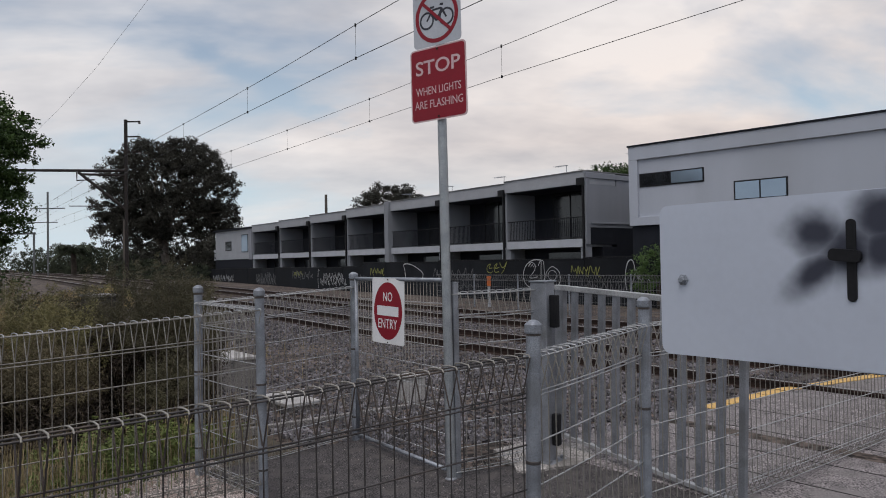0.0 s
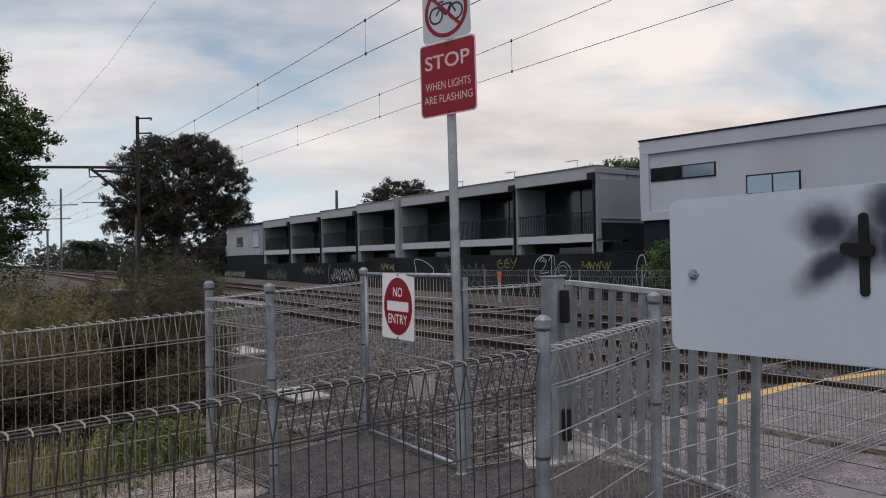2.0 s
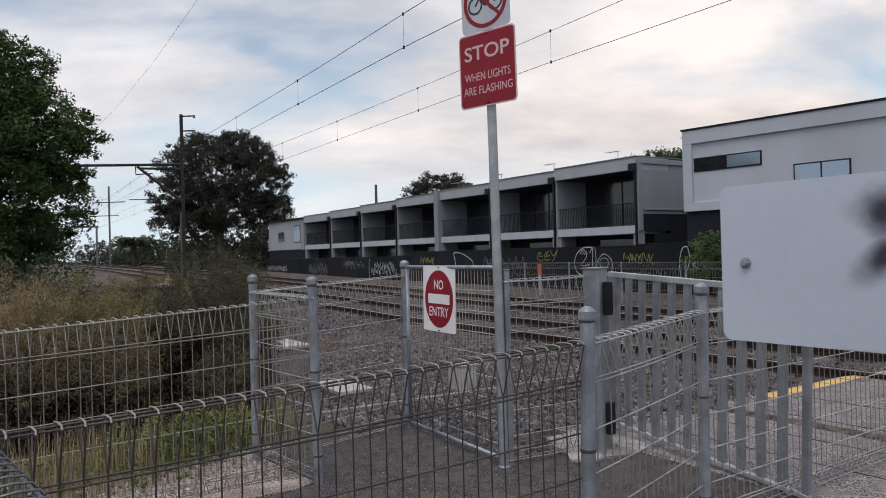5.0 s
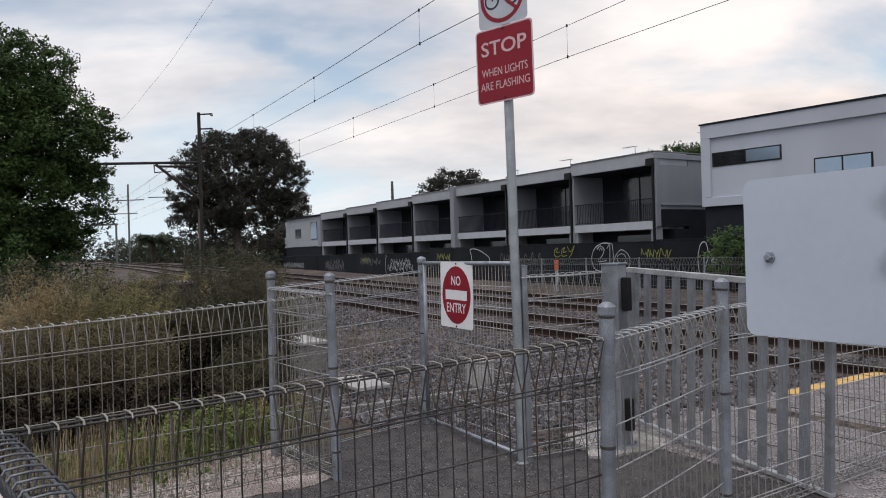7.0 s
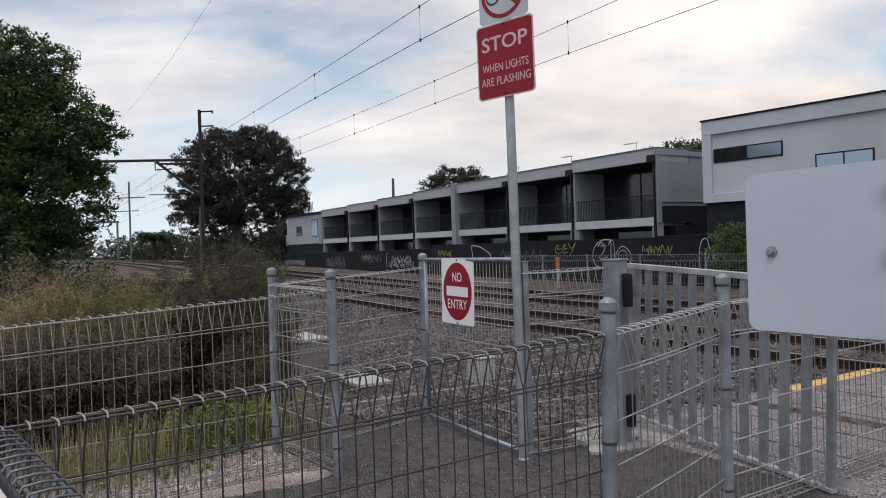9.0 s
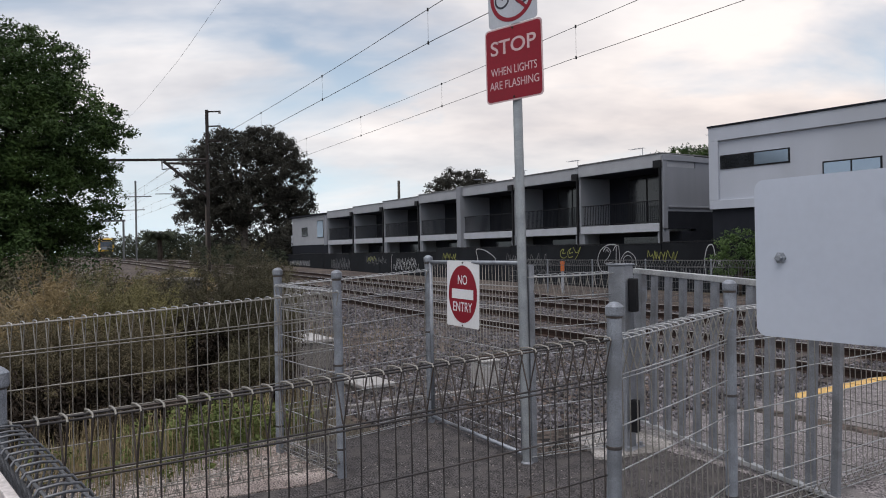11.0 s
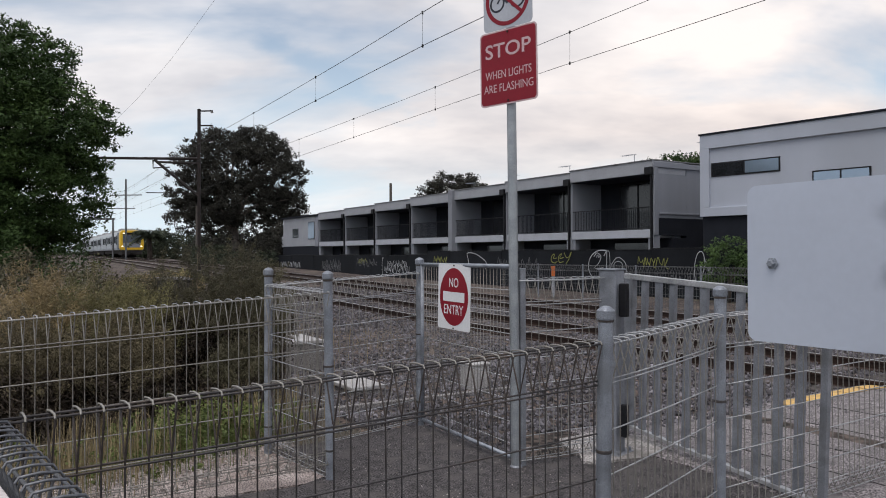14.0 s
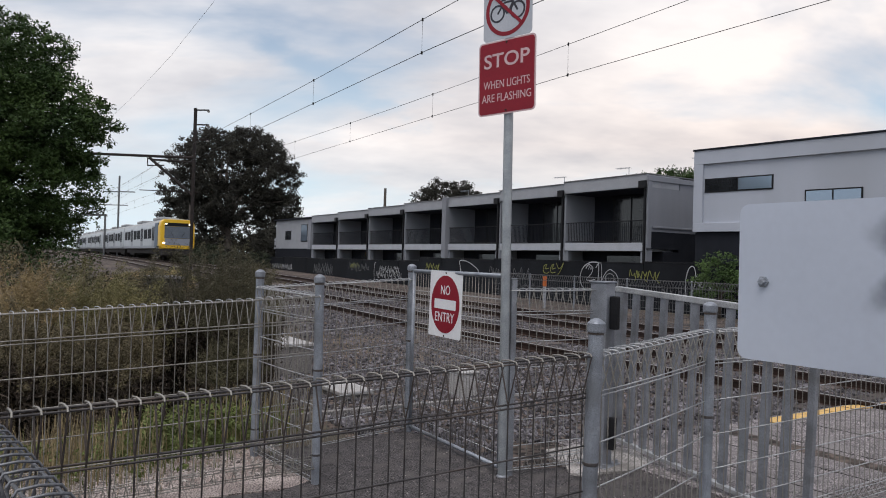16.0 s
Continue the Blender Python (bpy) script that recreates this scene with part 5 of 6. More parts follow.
def shrub(x, y, rx, ry, h, seed, leaf=None, name="shrub", tufts=320):
    """A dome of brushy tufts over a tangle of dead inner twigs, its shade put into a dark colour."""
    rng = np.random.default_rng(seed)
    th = empty(name, x, y, -0.07)
    bm = bmesh.new()
    size = math.sqrt(rx * ry)
    n = int(tufts * (0.5 + rx * ry))
    tips, dirs = [], []
    # a few overlapping lobes make the outline uneven
    lobes = [(rng.normal() * 0.35, rng.normal() * 0.35, 0.75 + 0.35 * rng.random()) for k in range(6)]
    for i in range(n):
        lx, ly, lh = lobes[i % 6]
        a = rng.random() * 6.283
        e = math.asin(rng.uniform(0.08, 1.0))
        k = rng.uniform(0.78, 1.06)
        d = Vector((math.cos(a) * math.cos(e), math.sin(a) * math.cos(e), math.sin(e)))
        tip = Vector(((lx * 0.6 + d.x * 0.72 * k) * rx, (ly * 0.6 + d.y * 0.72 * k) * ry, h * (0.52 + 0.48 * d.z * k) * lh))
        tips.append(tip)
        dirs.append((d + Vector((0, 0, 0.7))).normalized())
        if i % 4 == 0:
            st = Vector((tip.x * 0.15, tip.y * 0.15, 0))
            add_tube(bm, [st, st.lerp(tip, 0.5) + Vector((rng.normal(), rng.normal(), 0)) * 0.06, tip + dirs[-1] * 0.10], 0.006, 4, 0.0018, cap=False)
    part("brushwood", bm, LEAF_DRY, th)["kind"] = "stuff"
    c = []
    for t, d in zip(tips, dirs):
        for j in range(5):
            q = t + d * (0.035 * j) + Vector((rng.normal(), rng.normal(), rng.normal())) * 0.018
            c.append(tuple(q))
    v, f = leaves(rng, np.array(c), 17, 0.05, 0.027, aspect=3.6, droop=-0.5, facing=2.2)
    o = fast_mesh("foliage", v, f, leaf or LEAF_OLIVE)
    o.parent = th
    # dead twigs low inside; their dark colour also paints the shade there
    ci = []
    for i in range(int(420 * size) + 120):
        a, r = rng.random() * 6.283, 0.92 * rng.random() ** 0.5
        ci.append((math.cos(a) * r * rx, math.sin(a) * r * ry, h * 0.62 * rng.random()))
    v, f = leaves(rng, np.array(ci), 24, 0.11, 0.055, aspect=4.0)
    o = fast_mesh("dead_underlayer", v, f, LEAF_DEAD_SHADED)
    o["label"] = "dead inner twigs, darkened to hold the shade"
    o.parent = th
    tagged(th, "scrubby olive-brown shrub with a tangled base darkened for shade", "shrub", group="shrubs by the fence")
    return th


def grass(name, mat, label, spots, seed, height=(0.15, 0.5), width=0.006):
    """Blades of grass in loose patches."""
    rng = np.random.default_rng(seed)
    verts, faces = [], []
    for cx, cy, sx, sy, n in spots:
        for i in range(n):
            x, y = cx + rng.normal() * sx, cy + rng.normal() * sy
            h = rng.uniform(*height)
            a = rng.random() * 6.283
            dx, dy = math.cos(a), math.sin(a)
            lean = rng.normal() * 0.25 * h
            o = len(verts)
            w = width
            verts += [(x - dy * w, y + dx * w, -0.08), (x + dy * w, y - dx * w, -0.08), (x + dx * lean * 0.4 + dy * w * .7, y + dy * lean * 0.4 - dx * w * .7, h * 0.6), (x + dx * lean * 0.4 - dy * w * .7, y + dy * lean * 0.4 + dx * w * .7, h * 0.6), (x + dx * lean, y + dy * lean, h)]
            faces += [(o, o + 1, o + 2, o + 3), (o + 3, o + 2, o + 4)]
    ob = fast_mesh(name, verts, faces, mat, "stuff")
    tagged(ob, label, "grass")


def plants():
    # tall dark gum by the line
    tree("gum_tree", -28.3, 74.8, 6.8, 0.5, [tuple(1.3 * q for q in b) for b in [(0, 0, 8.6, 4.8, 4.4, 2.8), (-3.2, 0, 6.6, 2.4, 3, 2.4), (3.2, 0, 7.2, 2.6, 3, 2.6), (0.3, 0, 5.6, 4.6, 3.6, 1.9), (-2.6, 0, 4.6, 2.9, 3, 1.7), (3.9, 0, 5.2, 1.9, 2, 1.6), (-1.4, 0, 9.9, 2.4, 2.6, 1.6), (1.7, 0, 9.9, 2.3, 2.4, 1.6)]],
         1800, 60, 0.52, 0.22, LEAF_GUM, GUM_BARK, "tall dark gum tree with a dense round crown", seed=4, limbs=14, droop=0.8)
    # broad green tree close on the near side
    tree("broadleaf_tree", -17.1, 20.6, 3.2, 0.32, [(-1.0, 0, 6.2, 4.2, 4.0, 3.1), (2.6, 0, 5.5, 2.7, 3.0, 1.8), (2.0, 0.3, 3.6, 2.8, 3.0, 1.7), (0.8, 0, 2.5, 3.2, 3.0, 1.5), (-3.2, -1, 4.0, 3.0, 3.0, 3.0), (1.9, 0, 7.3, 2.2, 2.5, 1.4), (3.5, 0.4, 5.7, 1.4, 1.6, 1.0), (2.2, 0.4, 3.0, 1.4, 1.6, 1.2), (-1.6, 0, 8.6, 1.8, 2.0, 1.1)],
         3300, 62, 0.36, 0.125, LEAF_GREEN, BARK, "broad leafy green tree beyond the mesh fence", seed=9, limbs=14, shell=0.6, facing=2.0, flat=0.55)
    tree("round_tree", -6.0, 84.0, 4.0, 0.3, [(0, 0, 9.2, 2.9, 3, 2.0), (-2.3, 0, 8.2, 1.9, 2.5, 1.6), (1.8, 0, 8.7, 2.2, 2.5, 1.7)], 260, 50, 0.6, 0.26, LEAF_GUM, BARK, "dark tree rising behind the townhouse roofs", seed=21)
    tree("hedge_tree", 10.6, 47.0, 4.0, 0.3, [(0, 0, 6.9, 2.0, 2.0, 1.0), (2.4, -1, 6.8, 2.2, 2.0, 1.0), (-2.0, 0.6, 6.5, 1.4, 1.5, 0.8)], 240, 46, 0.45, 0.18, LEAF_GREEN, BARK, "green tree top behind the townhouse roof", seed=22)
    tree("young_tree", 7.5, 25.6, 1.0, 0.06, [(0, 0, 1.6, 0.75, 0.7, 0.75), (0.45, 0, 1.1, 0.6, 0.6, 0.7), (-0.5, 0, 1.0, 0.45, 0.5, 0.5)], 150, 34, 0.2, 0.085, LEAF_BRIGHT, BARK, "small bright green tree before the charcoal wall", seed=23, limbs=5)
    # a distant belt of trees along the line
    spots = [(-62, 118, 5, 4), (-55, 126, 6, 5), (-47, 112, 5, 4.2), (-40, 100, 6, 4.0), (-36, 92, 5, 4.5), (-30, 82, 5, 6.2), (-26, 74, 4.4, 6.6), (-20.5, 70, 3.4, 5.6), (-23, 80, 4, 6.5), (-70, 130, 6, 5), (-80, 138, 8, 5), (-95, 150, 10, 6), (-110, 160, 10, 6), (-84, 118, 8, 5), (-40, 130, 7, 6), (-50, 103, 3, 4.2), (-57, 112, 5, 4.4), (-43, 106, 3.5, 4.2)]
    for k, (x, y, r, h) in enumerate(spots):
        h *= 1.0 if 4 <= k <= 8 else 1.3
        tree("distant_tree", x, y, 1.6, 0.16, [(0, 0, h * 0.5, r, r * 0.7, h * 0.5), (r * 0.5, 0, h * 0.4, r * 0.6, r * 0.5, h * 0.45), (-r * 0.5, 0, h * 0.45, r * 0.6, r * 0.5, h * 0.4)], 150, 36, 0.55, 0.3, LEAF_GUM if 4 <= k <= 8 else LEAF_FAR, BARK, "distant dusty green trees along the railway", seed=40 + k, limbs=4)
    palm(-44.5, 88.0)
    far_shrubs()
    near_scrub()
    # shrubs outside the left fence
    for k, (x, y, rx, ry, h, leaf) in enumerate(SHRUBS):
        shrub(x, y, rx, ry, h, 60 + k, {"m": LEAF_MOSS, "o": LEAF_OLIVE, "d": LEAF_DRYISH, "s": LEAF_SHADE}[leaf])
    bare_bush(-7.5, 11.6)
    grass("dry_stalks", GRASS_DRY, "thin dry straw-coloured stalks along the fence foot", [(-3.1, 5.4, 0.3, 0.4, 700), (-3.6, 4.4, 0.4, 0.6, 300), (-5.6, 12.5, 1.6, 1.4, 1500), (-2.45, 7.2, 0.3, 0.5, 420), (-2.3, 6.7, 0.25, 0.3, 160)], 7, (0.1, 0.5), 0.0028)
    grass("tall_straw", GRASS_DRY, "tall pale straw-coloured grass beside the shrubs", [(-5.3, 7.0, 0.14, 0.15, 900), (-5.55, 7.6, 0.18, 0.25, 1500), (-5.9, 8.5, 0.3, 0.3, 1900)], 12, (0.55, 1.15), 0.005)
    grass("green_blades", GRASS_GREEN, "short green grass blades along the fence foot", [(-2.75, 6.1, 0.3, 0.4, 700), (-3.1, 5.4, 0.35, 0.5, 250), (-2.4, 6.7, 0.2, 0.3, 300)], 8, (0.04, 0.2), 0.003)
    weeds()


def weeds():
    """Leafy weeds between the gravel strip and the shrubs."""
    rng = np.random.default_rng(31)
    c = []
    for cx, cy, sx, sy, n, h in ((-2.75, 6.2, 0.28, 0.4, 260, 0.34), (-3.1, 5.5, 0.3, 0.4, 90, 0.28), (-2.35, 6.8, 0.2, 0.3, 140, 0.3), (-3.7, 4.6, 0.35, 0.5, 40, 0.2)):
        for i in range(n):
            c.append((cx + rng.normal() * sx, cy + rng.normal() * sy, -0.05 + h * rng.random() ** 1.3))
    v, f = leaves(rng, np.array(c), 14, 0.05, 0.04, aspect=1.8, droop=-0.3)
    ob = fast_mesh("leafy_weeds", v, f, GRASS_GREEN, "stuff")
    tagged(ob, "leafy bright green weeds along the fence foot", "weeds")
    # loose pebbles on the gravel strip and the asphalt
    verts, faces = [], []
    base = np.array([(1, 0, 0), (-0.5, 0.87, 0), (-0.5, -0.87, 0), (0.0, 0.0, 0.75), (0.4, 0.6, 0.35), (-0.7, 0.0, 0.4)])
    fc = [(0, 4, 3), (4, 1, 3), (1, 5, 3), (5, 2, 3), (2, 0, 3), (0, 1, 4), (1, 2, 5)]
    for i in range(6500):
        t = rng.random()
        if i % 3:
            a, b = Vector((-1.45, 5.5, 0)), Vector((-4.6, 3.7, 0))
            p = a.lerp(b, t) + Vector((-0.45, 0.8, 0)) * rng.random() * 1.1
            sz = 0.006 + 0.016 * rng.random() ** 2
            z = -0.012
        else:
            p = Vector((-1.2 + 3.0 * rng.random(), 3.2 + 3.6 * rng.random(), 0))
            sz = 0.0025 + 0.006 * rng.random() ** 3
            z = 0.0
        R = np.array(Matrix.Rotation(rng.random() * 6.28, 3, "Z"))
        q = (base * (0.7 + 0.6 * rng.random((6, 3)))) @ R * sz + np.array([p.x, p.y, z])
        o = len(verts)
        verts.extend(map(tuple, q))
        faces.extend([(x + o, y + o, w + o) for x, y, w in fc])
    ob = fast_mesh("loose_pebbles", verts, faces, PEBBLE, "stuff")
    tagged(ob, "loose pale pebbles on the gravel and asphalt", "pebbles")


PEBBLE = material("pale_pebbles", (0.36, 0.33, 0.31), (0.22, 0.19, 0.175), 6, 0.9, 0, 0.2, 60, vary=0.6, island=True)
SHRUBS = [(-3.45, 8.0, 0.62, 0.55, 1.74, "m"), (-2.95, 7.95, 0.5, 0.5, 1.58, "m"), (-3.1, 8.7, 0.5, 0.5, 1.62, "m"),
          (-4.3, 7.45, 0.72, 0.6, 1.48, "o"), (-4.8, 7.25, 0.5, 0.5, 1.40, "d"), (-4.35, 8.3, 0.6, 0.6, 1.5, "m"),
          # low front row, mostly in the leaf with shade in its colour
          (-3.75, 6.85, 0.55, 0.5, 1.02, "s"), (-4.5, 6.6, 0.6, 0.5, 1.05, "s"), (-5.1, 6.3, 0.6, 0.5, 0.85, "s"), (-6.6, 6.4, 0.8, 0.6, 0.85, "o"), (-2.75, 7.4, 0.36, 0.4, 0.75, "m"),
          (-4.4, 10.8, 1.0, 0.9, 0.75, "d"), (-6.2, 10.4, 0.9, 0.8, 0.8, "d"), (-8.2, 9.4, 1.0, 0.9, 1.0, "o")]
LEAF_MOSS = leaf_material("moss_green_shrub_leaves", (0.145, 0.132, 0.078), (0.072, 0.066, 0.043), vary=0.10)
LEAF_DRYISH = leaf_material("brown_shrub_leaves", (0.40, 0.305, 0.160), (0.22, 0.168, 0.092), vary=0.10)


def far_shrubs():
    """Low scrub beside the line, in front of the far trees."""
    for k, (x, y, r, h) in enumerate([(-24.5, 60, 2.0, 2.2), (-21.0, 62, 1.8, 2.0), (-27.0, 66, 2.4, 2.8), (-31, 74, 2.5, 3.0), (-36, 84, 2.5, 3.2)]):
        tree("scrub_bush", x, y, 0.5, 0.06, [(0, 0, h * 0.5, r, r * 0.7, h * 0.5)], 70, 28, 0.35, 0.2, LEAF_FAR, BARK, "low dusty scrub beside the track", "bush", seed=80 + k, limbs=3)


def near_scrub():
    """Dense dusty bushes under the broad tree and along the verge."""
    for k, (x, y, r, h, mat) in enumerate([(-9.6, 14.6, 1.5, 1.9, LEAF_MOSS), (-12.0, 17.0, 2.2, 2.4, LEAF_GREEN), (-14.5, 17.5, 2.2, 2.2, LEAF_MOSS), (-12.4, 21.0, 1.6, 1.0, LEAF_DRYISH), (-9.4, 17.0, 1.3, 0.8, LEAF_SHADE), (-13.2, 27.0, 1.8, 1.0, LEAF_DRYISH), (-15.8, 33.0, 2.0, 1.1, LEAF_OLIVE), (-9.9, 12.6, 1.0, 1.3, LEAF_MOSS)]):
        tree("verge_bush", x, y, 0.4, 0.05, [(0, 0, h * 0.45, r, r * 0.7, h * 0.5), (r * 0.4, 0, h * 0.35, r * 0.6, r * 0.6, h * 0.4)], 160, 40, 0.26, 0.085, mat, BARK, "dense dusty bush beside the track", "bush", seed=120 + k, limbs=4, droop=-0.3)


def palm(x, y):
    th = empty("palm_tree", x, y, -0.06)
    part("trunk", tube([(0, 0, 0), (0.1, 0, 2.0), (0, 0, 4.0)], 0.35, 9, 0.28), BARK, th)
    bm = bmesh.new()
    rng = random.Random(3)
    for i in range(44):
        a = i * 2.4
        up = rng.uniform(0.1, 1.3)
        pts = []
        for k in range(7):
            t = k / 6
            r = 2.5 * t * math.cos(up * 0.7)
            pts.append((math.cos(a) * r, math.sin(a) * r, 4.0 + 2.4 * t * math.sin(up) - 1.6 * t * t))
        for p, q in zip(pts, pts[1:]):
            add_tube(bm, [p, q], 0.03, 3, cap=False)
            for sgn in (-1, 1):
                for m in (0.2, 0.7):
                    b = Vector(p).lerp(Vector(q), m)
                    e = b + Vector((-math.sin(a) * sgn * 0.5, math.cos(a) * sgn * 0.5, -0.35))
                    e2 = b + Vector((math.cos(a) * 0.22, math.sin(a) * 0.22, -0.02))
                    bm.faces.new([bm.verts.new(b), bm.verts.new(e), bm.verts.new(e2)])
    part("fronds", bm, LEAF_FAR, th, "arching dusty green fronds")
    tagged(th, "short palm tree with arching fronds by the line", "palm tree")


def bare_bush(x, y):
    rng = np.random.default_rng(17)
    th = empty("bare_bush", x, y, -0.07)
    bm = bmesh.new()
    for i in range(120):
        a = rng.random() * 6.28
        r = rng.random() ** 0.5
        p0 = Vector((0.2 * rng.normal(), 0.2 * rng.normal(), 0))
        p2 = Vector((math.cos(a) * 1.7 * r, math.sin(a) * 1.2 * r, 1.7 * (1.05 - 0.4 * r) * rng.uniform(0.6, 1)))
        p1 = p0.lerp(p2, 0.5) + Vector((rng.normal(), rng.normal(), 0.5)) * 0.15
        add_tube(bm, [p0, p1, p2], 0.019, 4, 0.006, cap=False)
        for j in range(4):
            b = p1.lerp(p2, rng.random())
            add_tube(bm, [b, b + Vector((rng.normal(), rng.normal(), rng.normal() + 0.4)) * 0.16], 0.005, 3, 0.002, cap=False)
    part("branchwork", bm, LEAF_DRY, th)["kind"] = "stuff"
    tagged(th, "leafless tangled grey-brown bush", "bush")


# ---- small things ----
MARKER = (1.65, 26.6)
PALE_STRAP = material("pale_strap_paint", (0.62, 0.57, 0.56), (0.52, 0.48, 0.47), 5, 0.6, 0, 0.05, 60)

def small_things():
    # concrete cable pit and lids between the fence and the rails
    for x, y, w, d, h in ((-3.17, 10.55, 0.9, 0.6, 0.42), (-1.9, 8.9, 0.8, 0.4, 0.09)):
        b = empty("cable_pit", x, y, -0.06, H_ANG)
        part("body", box(-w / 2, w / 2, -d / 2, d / 2, 0, h, 0.02), CONCRETE, b)
        part("lid", box(-w / 2 - 0.02, w / 2 + 0.02, -d / 2 - 0.02, d / 2 + 0.02, h + 0.002, h + 0.05, 0.01), BOX_PAINT, b)
        tagged(b, "low pale concrete cable pit beside the ballast", "cable pit")
    th = empty("trackside_cabinet", -0.42, 9.0, -0.06, H_ANG)
    part("body", box(-0.14, 0.14, -0.12, 0.12, 0, 0.34, 0.015), BOX_PAINT, th)
    part("lid", box(-0.155, 0.155, -0.135, 0.135, 0.342, 0.37, 0.01), BOX_PAINT, th)
    tagged(th, "small pale trackside box beside the ballast", "trackside box")
    kerb = part("edge_beam", box(-1.5, 1.55, -0.035, 0.035, -0.06, 0.03, 0.008), CONCRETE)
    kerb.matrix_basis = pose(-1.0, 8.2, 0, 0, 0, 35)
    tagged(kerb, "thin pale edging beam along the ballast", "edging")
    # flat strap along the fence by the viewer
    d = Vector((0.45 + 1.487, 0.06 - 2.0, 0))
    st = empty("flat_strap", -1.487, 2.0, 0, math.atan2(d.y, d.x))
    part("bar", box(0.06, 1.9, -0.078, -0.054, 0.98, 1.125, 0.003), PALE_STRAP, st)
    part("bolt", box(0.3, 0.32, -0.084, -0.0785, 1.06, 1.08, 0.002), GALV, st)
    tagged(st, "pale painted flat strap fixed along the mesh fence", "strap")
    # orange-topped marker beyond the tracks
    m = empty("marker_post", MARKER[0], MARKER[1], -0.06)
    part("post", tube([(0, 0, 0), (0, 0, 0.88)], 0.05, 8), TRIM_WHITE, m)
    part("orange_top", tube([(0, 0, 0.882), (0, 0, 1.24)], 0.075, 8), ORANGE, m, "bright orange band")
    tagged(m, "white marker post with an orange top beside the track", "marker post")
    # roof aerials
    for s in (1.5, 6.6, 11.8, 17.0, 22.0):
        q = U * (HOUSE_S0 + s) + N * (HOUSE_N + 6.0)
        a = empty("roof_aerial", q.x, q.y, 5.66 - 0.09 * int(s / UNIT), H_ANG)
        part("mast", tube([(0, 0, 0), (0, 0, 1.5)], 0.018, 6), GALV, a)
        part("boom", tube([(-0.1, 0, 1.5), (0.9, 0, 1.5)], 0.014, 6), GALV, a)
        for k in range(6):
            part("element", tube([(0.05 + k * 0.15, -0.25, 1.5), (0.05 + k * 0.15, 0.25, 1.5)], 0.006, 4), GALV, a)
        tagged(a, "thin television aerial on the townhouse roof", "aerial", group="roof aerials")
    for x, y, h in ((-9.85, 62.0, 7.75), (-25.9, 84.6, 10.5), (-30.5, 70.0, 6.5)):
        a = empty("timber_pole", x, y, -0.06)
        part("pole", tube([(0, 0, 0), (0, 0, h)], 0.15, 8, 0.11), WOOD_POLE, a)
        tagged(a, "plain grey timber pole behind the houses", "pole")
    # low platform-like slab by the bend, with a small sign
    g = empty("concrete_slab", -10.6, 22.6, -0.12, H_ANG)
    part("body", box(-0.7, 0.7, -0.4, 0.4, 0, 0.96, 0.03), ASPHALT, g, "dark stained concrete body")
    part("lid", box(-0.78, 0.78, -0.48, 0.48, 0.962, 1.03, 0.015), CONCRETE, g, "pale concrete lid")
    for k in range(4):
        part("mark", box(-0.5 + k * 0.16, -0.40 + k * 0.16, 0.402, 0.408, 0.75, 0.9), BLACK_STEEL, g)
    tagged(g, "weathered concrete box beside the track with dark marks", "concrete box")


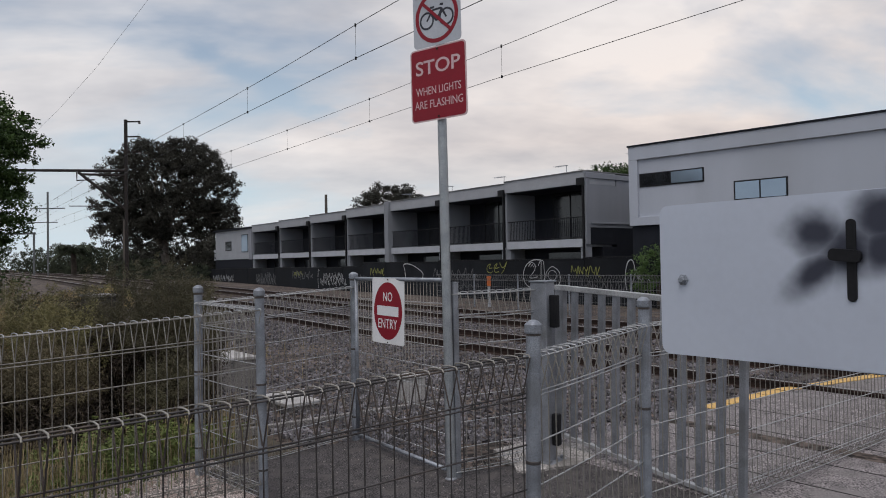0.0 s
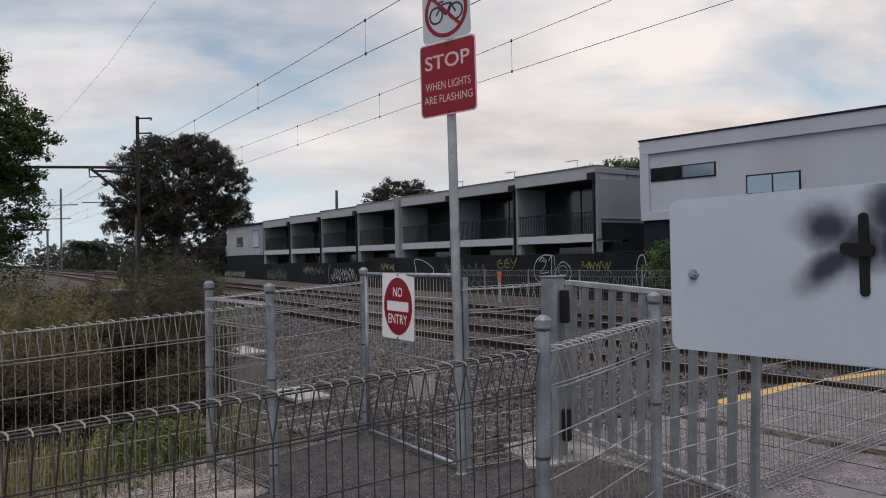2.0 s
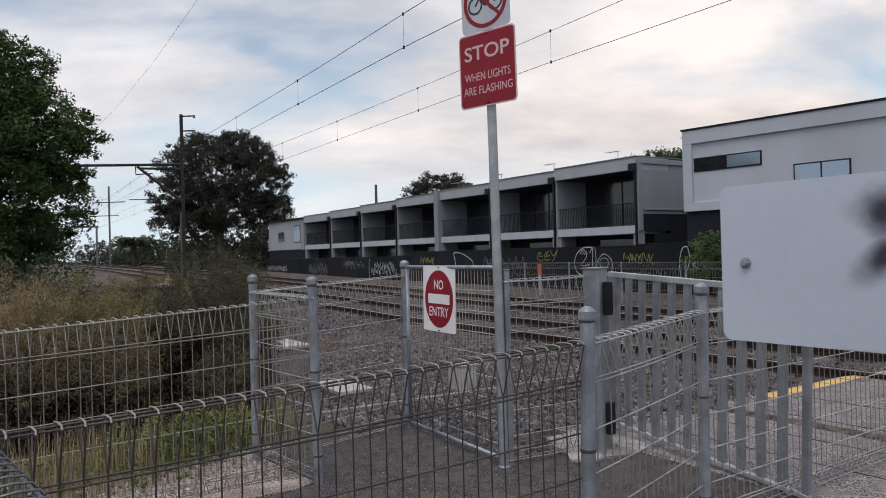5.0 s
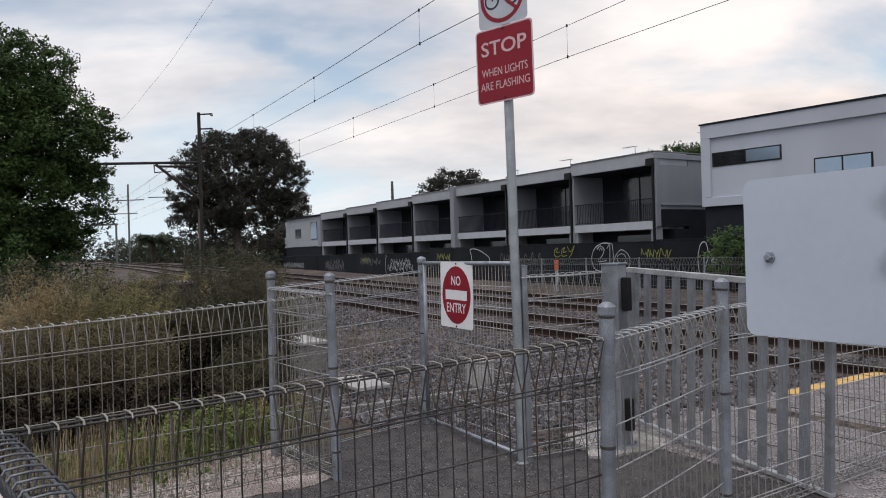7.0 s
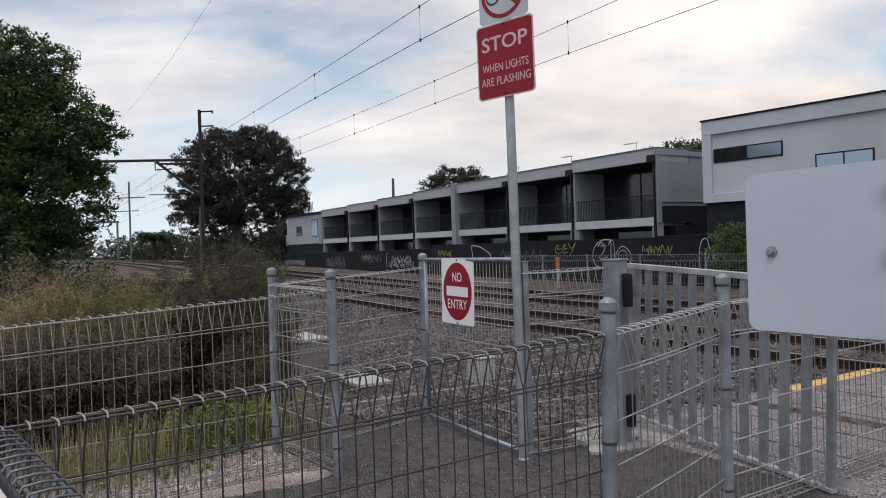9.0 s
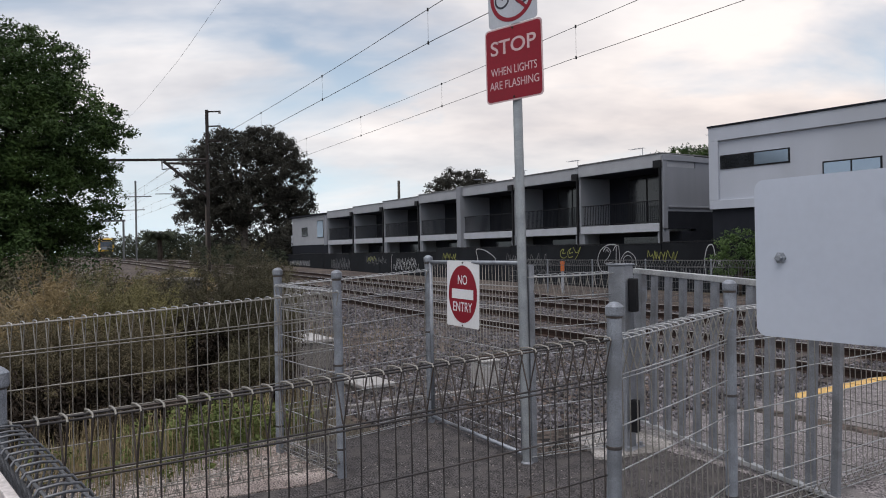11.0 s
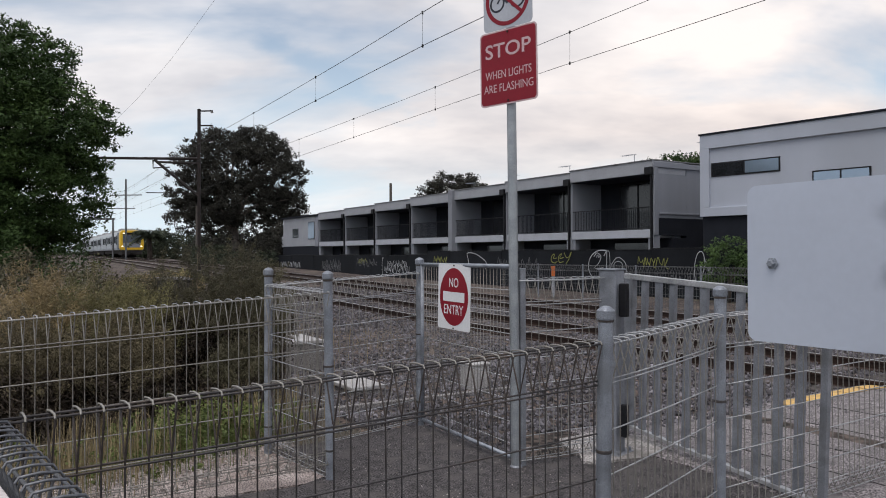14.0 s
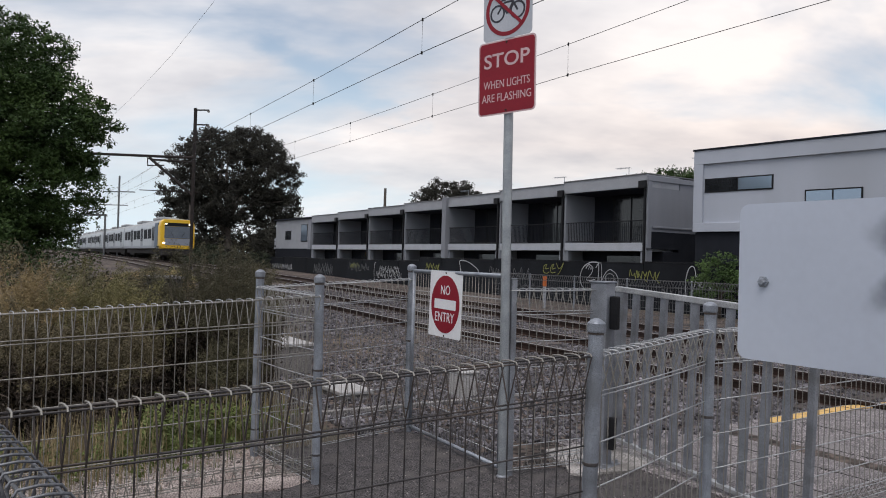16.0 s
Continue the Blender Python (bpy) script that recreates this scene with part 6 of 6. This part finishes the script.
# ---- train ----
def train_car(train, x0, lead):
    """One car; local x runs forward along the line, z up from the rail."""
    L, Wd = 23.4, 1.52
    prof = [(-1.42, 1.02), (-1.52, 1.25), (-1.52, 2.95), (-1.42, 3.35), (-1.1, 3.62), (-0.5, 3.74), (0.5, 3.74), (1.1, 3.62), (1.42, 3.35), (1.52, 2.95), (1.52, 1.25), (1.42, 1.02)]
    bm = bmesh.new()
    ends = [[bm.verts.new((x, y, z)) for y, z in prof] for x in (x0 - L, x0 - (0.9 if lead else 0.0))]
    k = len(prof)
    for i in range(k):
        f = bm.faces.new((ends[0][i], ends[0][(i + 1) % k], ends[1][(i + 1) % k], ends[1][i]))
        f.material_index = 1 if 3 <= i <= 7 else 0
    bm.faces.new(ends[0][::-1])
    bm.faces.new(ends[1])
    bmesh.ops.recalc_face_normals(bm, faces=bm.faces)
    body = part("car_body", bm, [TRAIN_SILVER, TRAIN_ROOF], train, "silver train car body")
    for sgn in (-1, 1):
        y0 = sgn * 1.522
        part("waist_band", box(x0 - L + 0.1, x0 - 1.0, min(y0, y0 + sgn * 0.006), max(y0, y0 + sgn * 0.006), 1.06, 1.28), TRAIN_GREY, body, "grey lower band")
        xs = x0 - (2.6 if lead else 1.6)
        for j in range(3):
            dx = xs - j * 6.9
            if dx - 1.5 < x0 - L:
                break
            door = part("door", box(dx - 1.45, dx, min(y0, y0 + sgn * 0.008), max(y0, y0 + sgn * 0.008), 1.12, 3.08), TRAIN_GREY, body, "grey-blue sliding doors")
            for q in (0.12, 0.80):
                part("door_glass", box(dx - q - 0.5, dx - q, min(y0 + sgn * 0.009, y0 + sgn * 0.016), max(y0 + sgn * 0.009, y0 + sgn * 0.016), 1.75, 2.95), TRAIN_GLASS, door)
            for q in (1.85, 4.25):
                if dx - q - 2.0 > x0 - L:
                    part("window", box(dx - q - 2.0, dx - q, min(y0, y0 + sgn * 0.008), max(y0, y0 + sgn * 0.008), 1.95, 2.85), TRAIN_GLASS, body)
    part("underframe", box(x0 - L + 0.3, x0 - 1.0, -1.2, 1.2, 0.55, 1.02), TRAIN_UNDER, train)
    part("roof_unit", box(x0 - L * 0.35, x0 - L * 0.35 + 3.6, -0.85, 0.85, 3.72, 4.0, 0.1), TRAIN_ROOF, train, "roof air-conditioning unit")
    part("roof_unit", box(x0 - L * 0.8, x0 - L * 0.8 + 3.6, -0.85, 0.85, 3.72, 4.0, 0.1), TRAIN_ROOF, train)
    for bx in (x0 - 3.8, x0 - L + 3.6):
        bg = part("bogie", box(bx - 1.6, bx + 1.6, -1.1, 1.1, 0.32, 0.72, 0.06), TRAIN_UNDER, train)
        for wx in (-1.15, 1.15):
            w = part("wheel", lathe([(0.46, -0.75), (0.42, -0.62), (0.42, 0.62), (0.46, 0.75)], 18), TRAIN_UNDER, bg)
            w.matrix_basis = pose(bx + wx, 0, 0.46, 90)
    return body


def train():
    th = empty("commuter_train")
    for j in range(4):
        train_car(th, -j * 24.0, j == 0)
    # cab front
    bm = bmesh.new()
    outer = [(-1.36, 1.0), (-1.5, 1.25), (-1.5, 3.0), (-1.4, 3.4), (-1.15, 3.62), (1.15, 3.62), (1.4, 3.4), (1.5, 3.0), (1.5, 1.25), (1.36, 1.0)]
    a = [bm.verts.new((-0.9, y * 1.012, z)) for y, z in outer]
    b = [bm.verts.new((-0.12, y * 0.985, z)) for y, z in outer]
    c = [bm.verts.new((0.0, y * 0.93, 1.06 + (z - 1.0) * 0.965)) for y, z in outer]
    for p, q in ((a, b), (b, c)):
        for i in range(len(outer)):
            j = (i + 1) % len(outer)
            bm.faces.new((p[i], p[j], q[j], q[i]))
    bm.faces.new(c)
    bmesh.ops.recalc_face_normals(bm, faces=bm.faces)
    cab = part("cab_front", bm, TRAIN_YELLOW, th, "yellow cab surround")
    part("cab_side", box(-2.5, -0.91, -1.535, 1.535, 1.1, 3.3), TRAIN_BLUE, th, "dark blue cab side")
    scr = part("windscreen", box(0.004, 0.02, -1.12, 1.12, 1.95, 3.0, 0.0), TRAIN_SCREEN, cab, "windscreen with sky reflection in its colour")
    part("destination_display", box(0.004, 0.02, -1.12, 1.12, 3.02, 3.32), BLACK_STEEL, cab, "dark destination display")
    part("front_panel", box(0.004, 0.02, -1.08, 1.08, 1.35, 1.93), TRAIN_GREY, cab, "grey-blue lower front panel")
    for y in (-1.16, 1.16):
        part("headlight", box(0.005, 0.05, y - 0.10, y + 0.10, 1.44, 1.58, 0.03), HEADLIGHT, cab, "lit headlight")
        part("marker_light", box(0.022, 0.05, y * 0.86 - 0.08, y * 0.86 + 0.08, 3.16, 3.27, 0.02), HEADLIGHT, cab, "lit upper marker lamp")
        part("wiper", tube([(0.024, y * 0.25, 1.98), (0.026, y * 0.5, 2.5)], 0.012, 4), BLACK_STEEL, cab)
    part("coupler", box(-0.3, 0.35, -0.22, 0.22, 0.62, 0.98, 0.04), TRAIN_UNDER, th, "dark coupler")
    part("skirt", box(-1.0, -0.05, -1.25, 1.25, 0.4, 1.0, 0.05), TRAIN_UNDER, th)
    tagged(th, "silver and yellow commuter train with lit headlights on the far track", "train")
    return th


def train_pose(d):
    """The train's front d metres along its track."""
    p = line_at(d, TRAIN_N)
    q = line_at(d + 20, TRAIN_N)
    h = p - q
    return pose(p.x, p.y, RAIL_Z + 0.004 + line_z(d + 10), 0, 0, math.degrees(math.atan2(h.y, h.x)))


TRAIN_N = 13.3
TRAIN_ROWS = [(0, 361), (8, 214), (11.5, 150), (13, 122), (14.5, 94.8), (16, 67.3)]


ground()
paths()
ballast()
rails()
for i in range(7):
    townhouse(i, tall_divider=(i == 2))
end_house()
corner_block()
graffiti_wall()
catenary()
masts()
fences()
no_entry_gate()
stop_sign()
picket_gate()
white_panel()
plants()
small_things()
TRAIN = train()


def motions():
    walk(TRAIN, [(t, train_pose(d)) for t, d in TRAIN_ROWS])


motions()
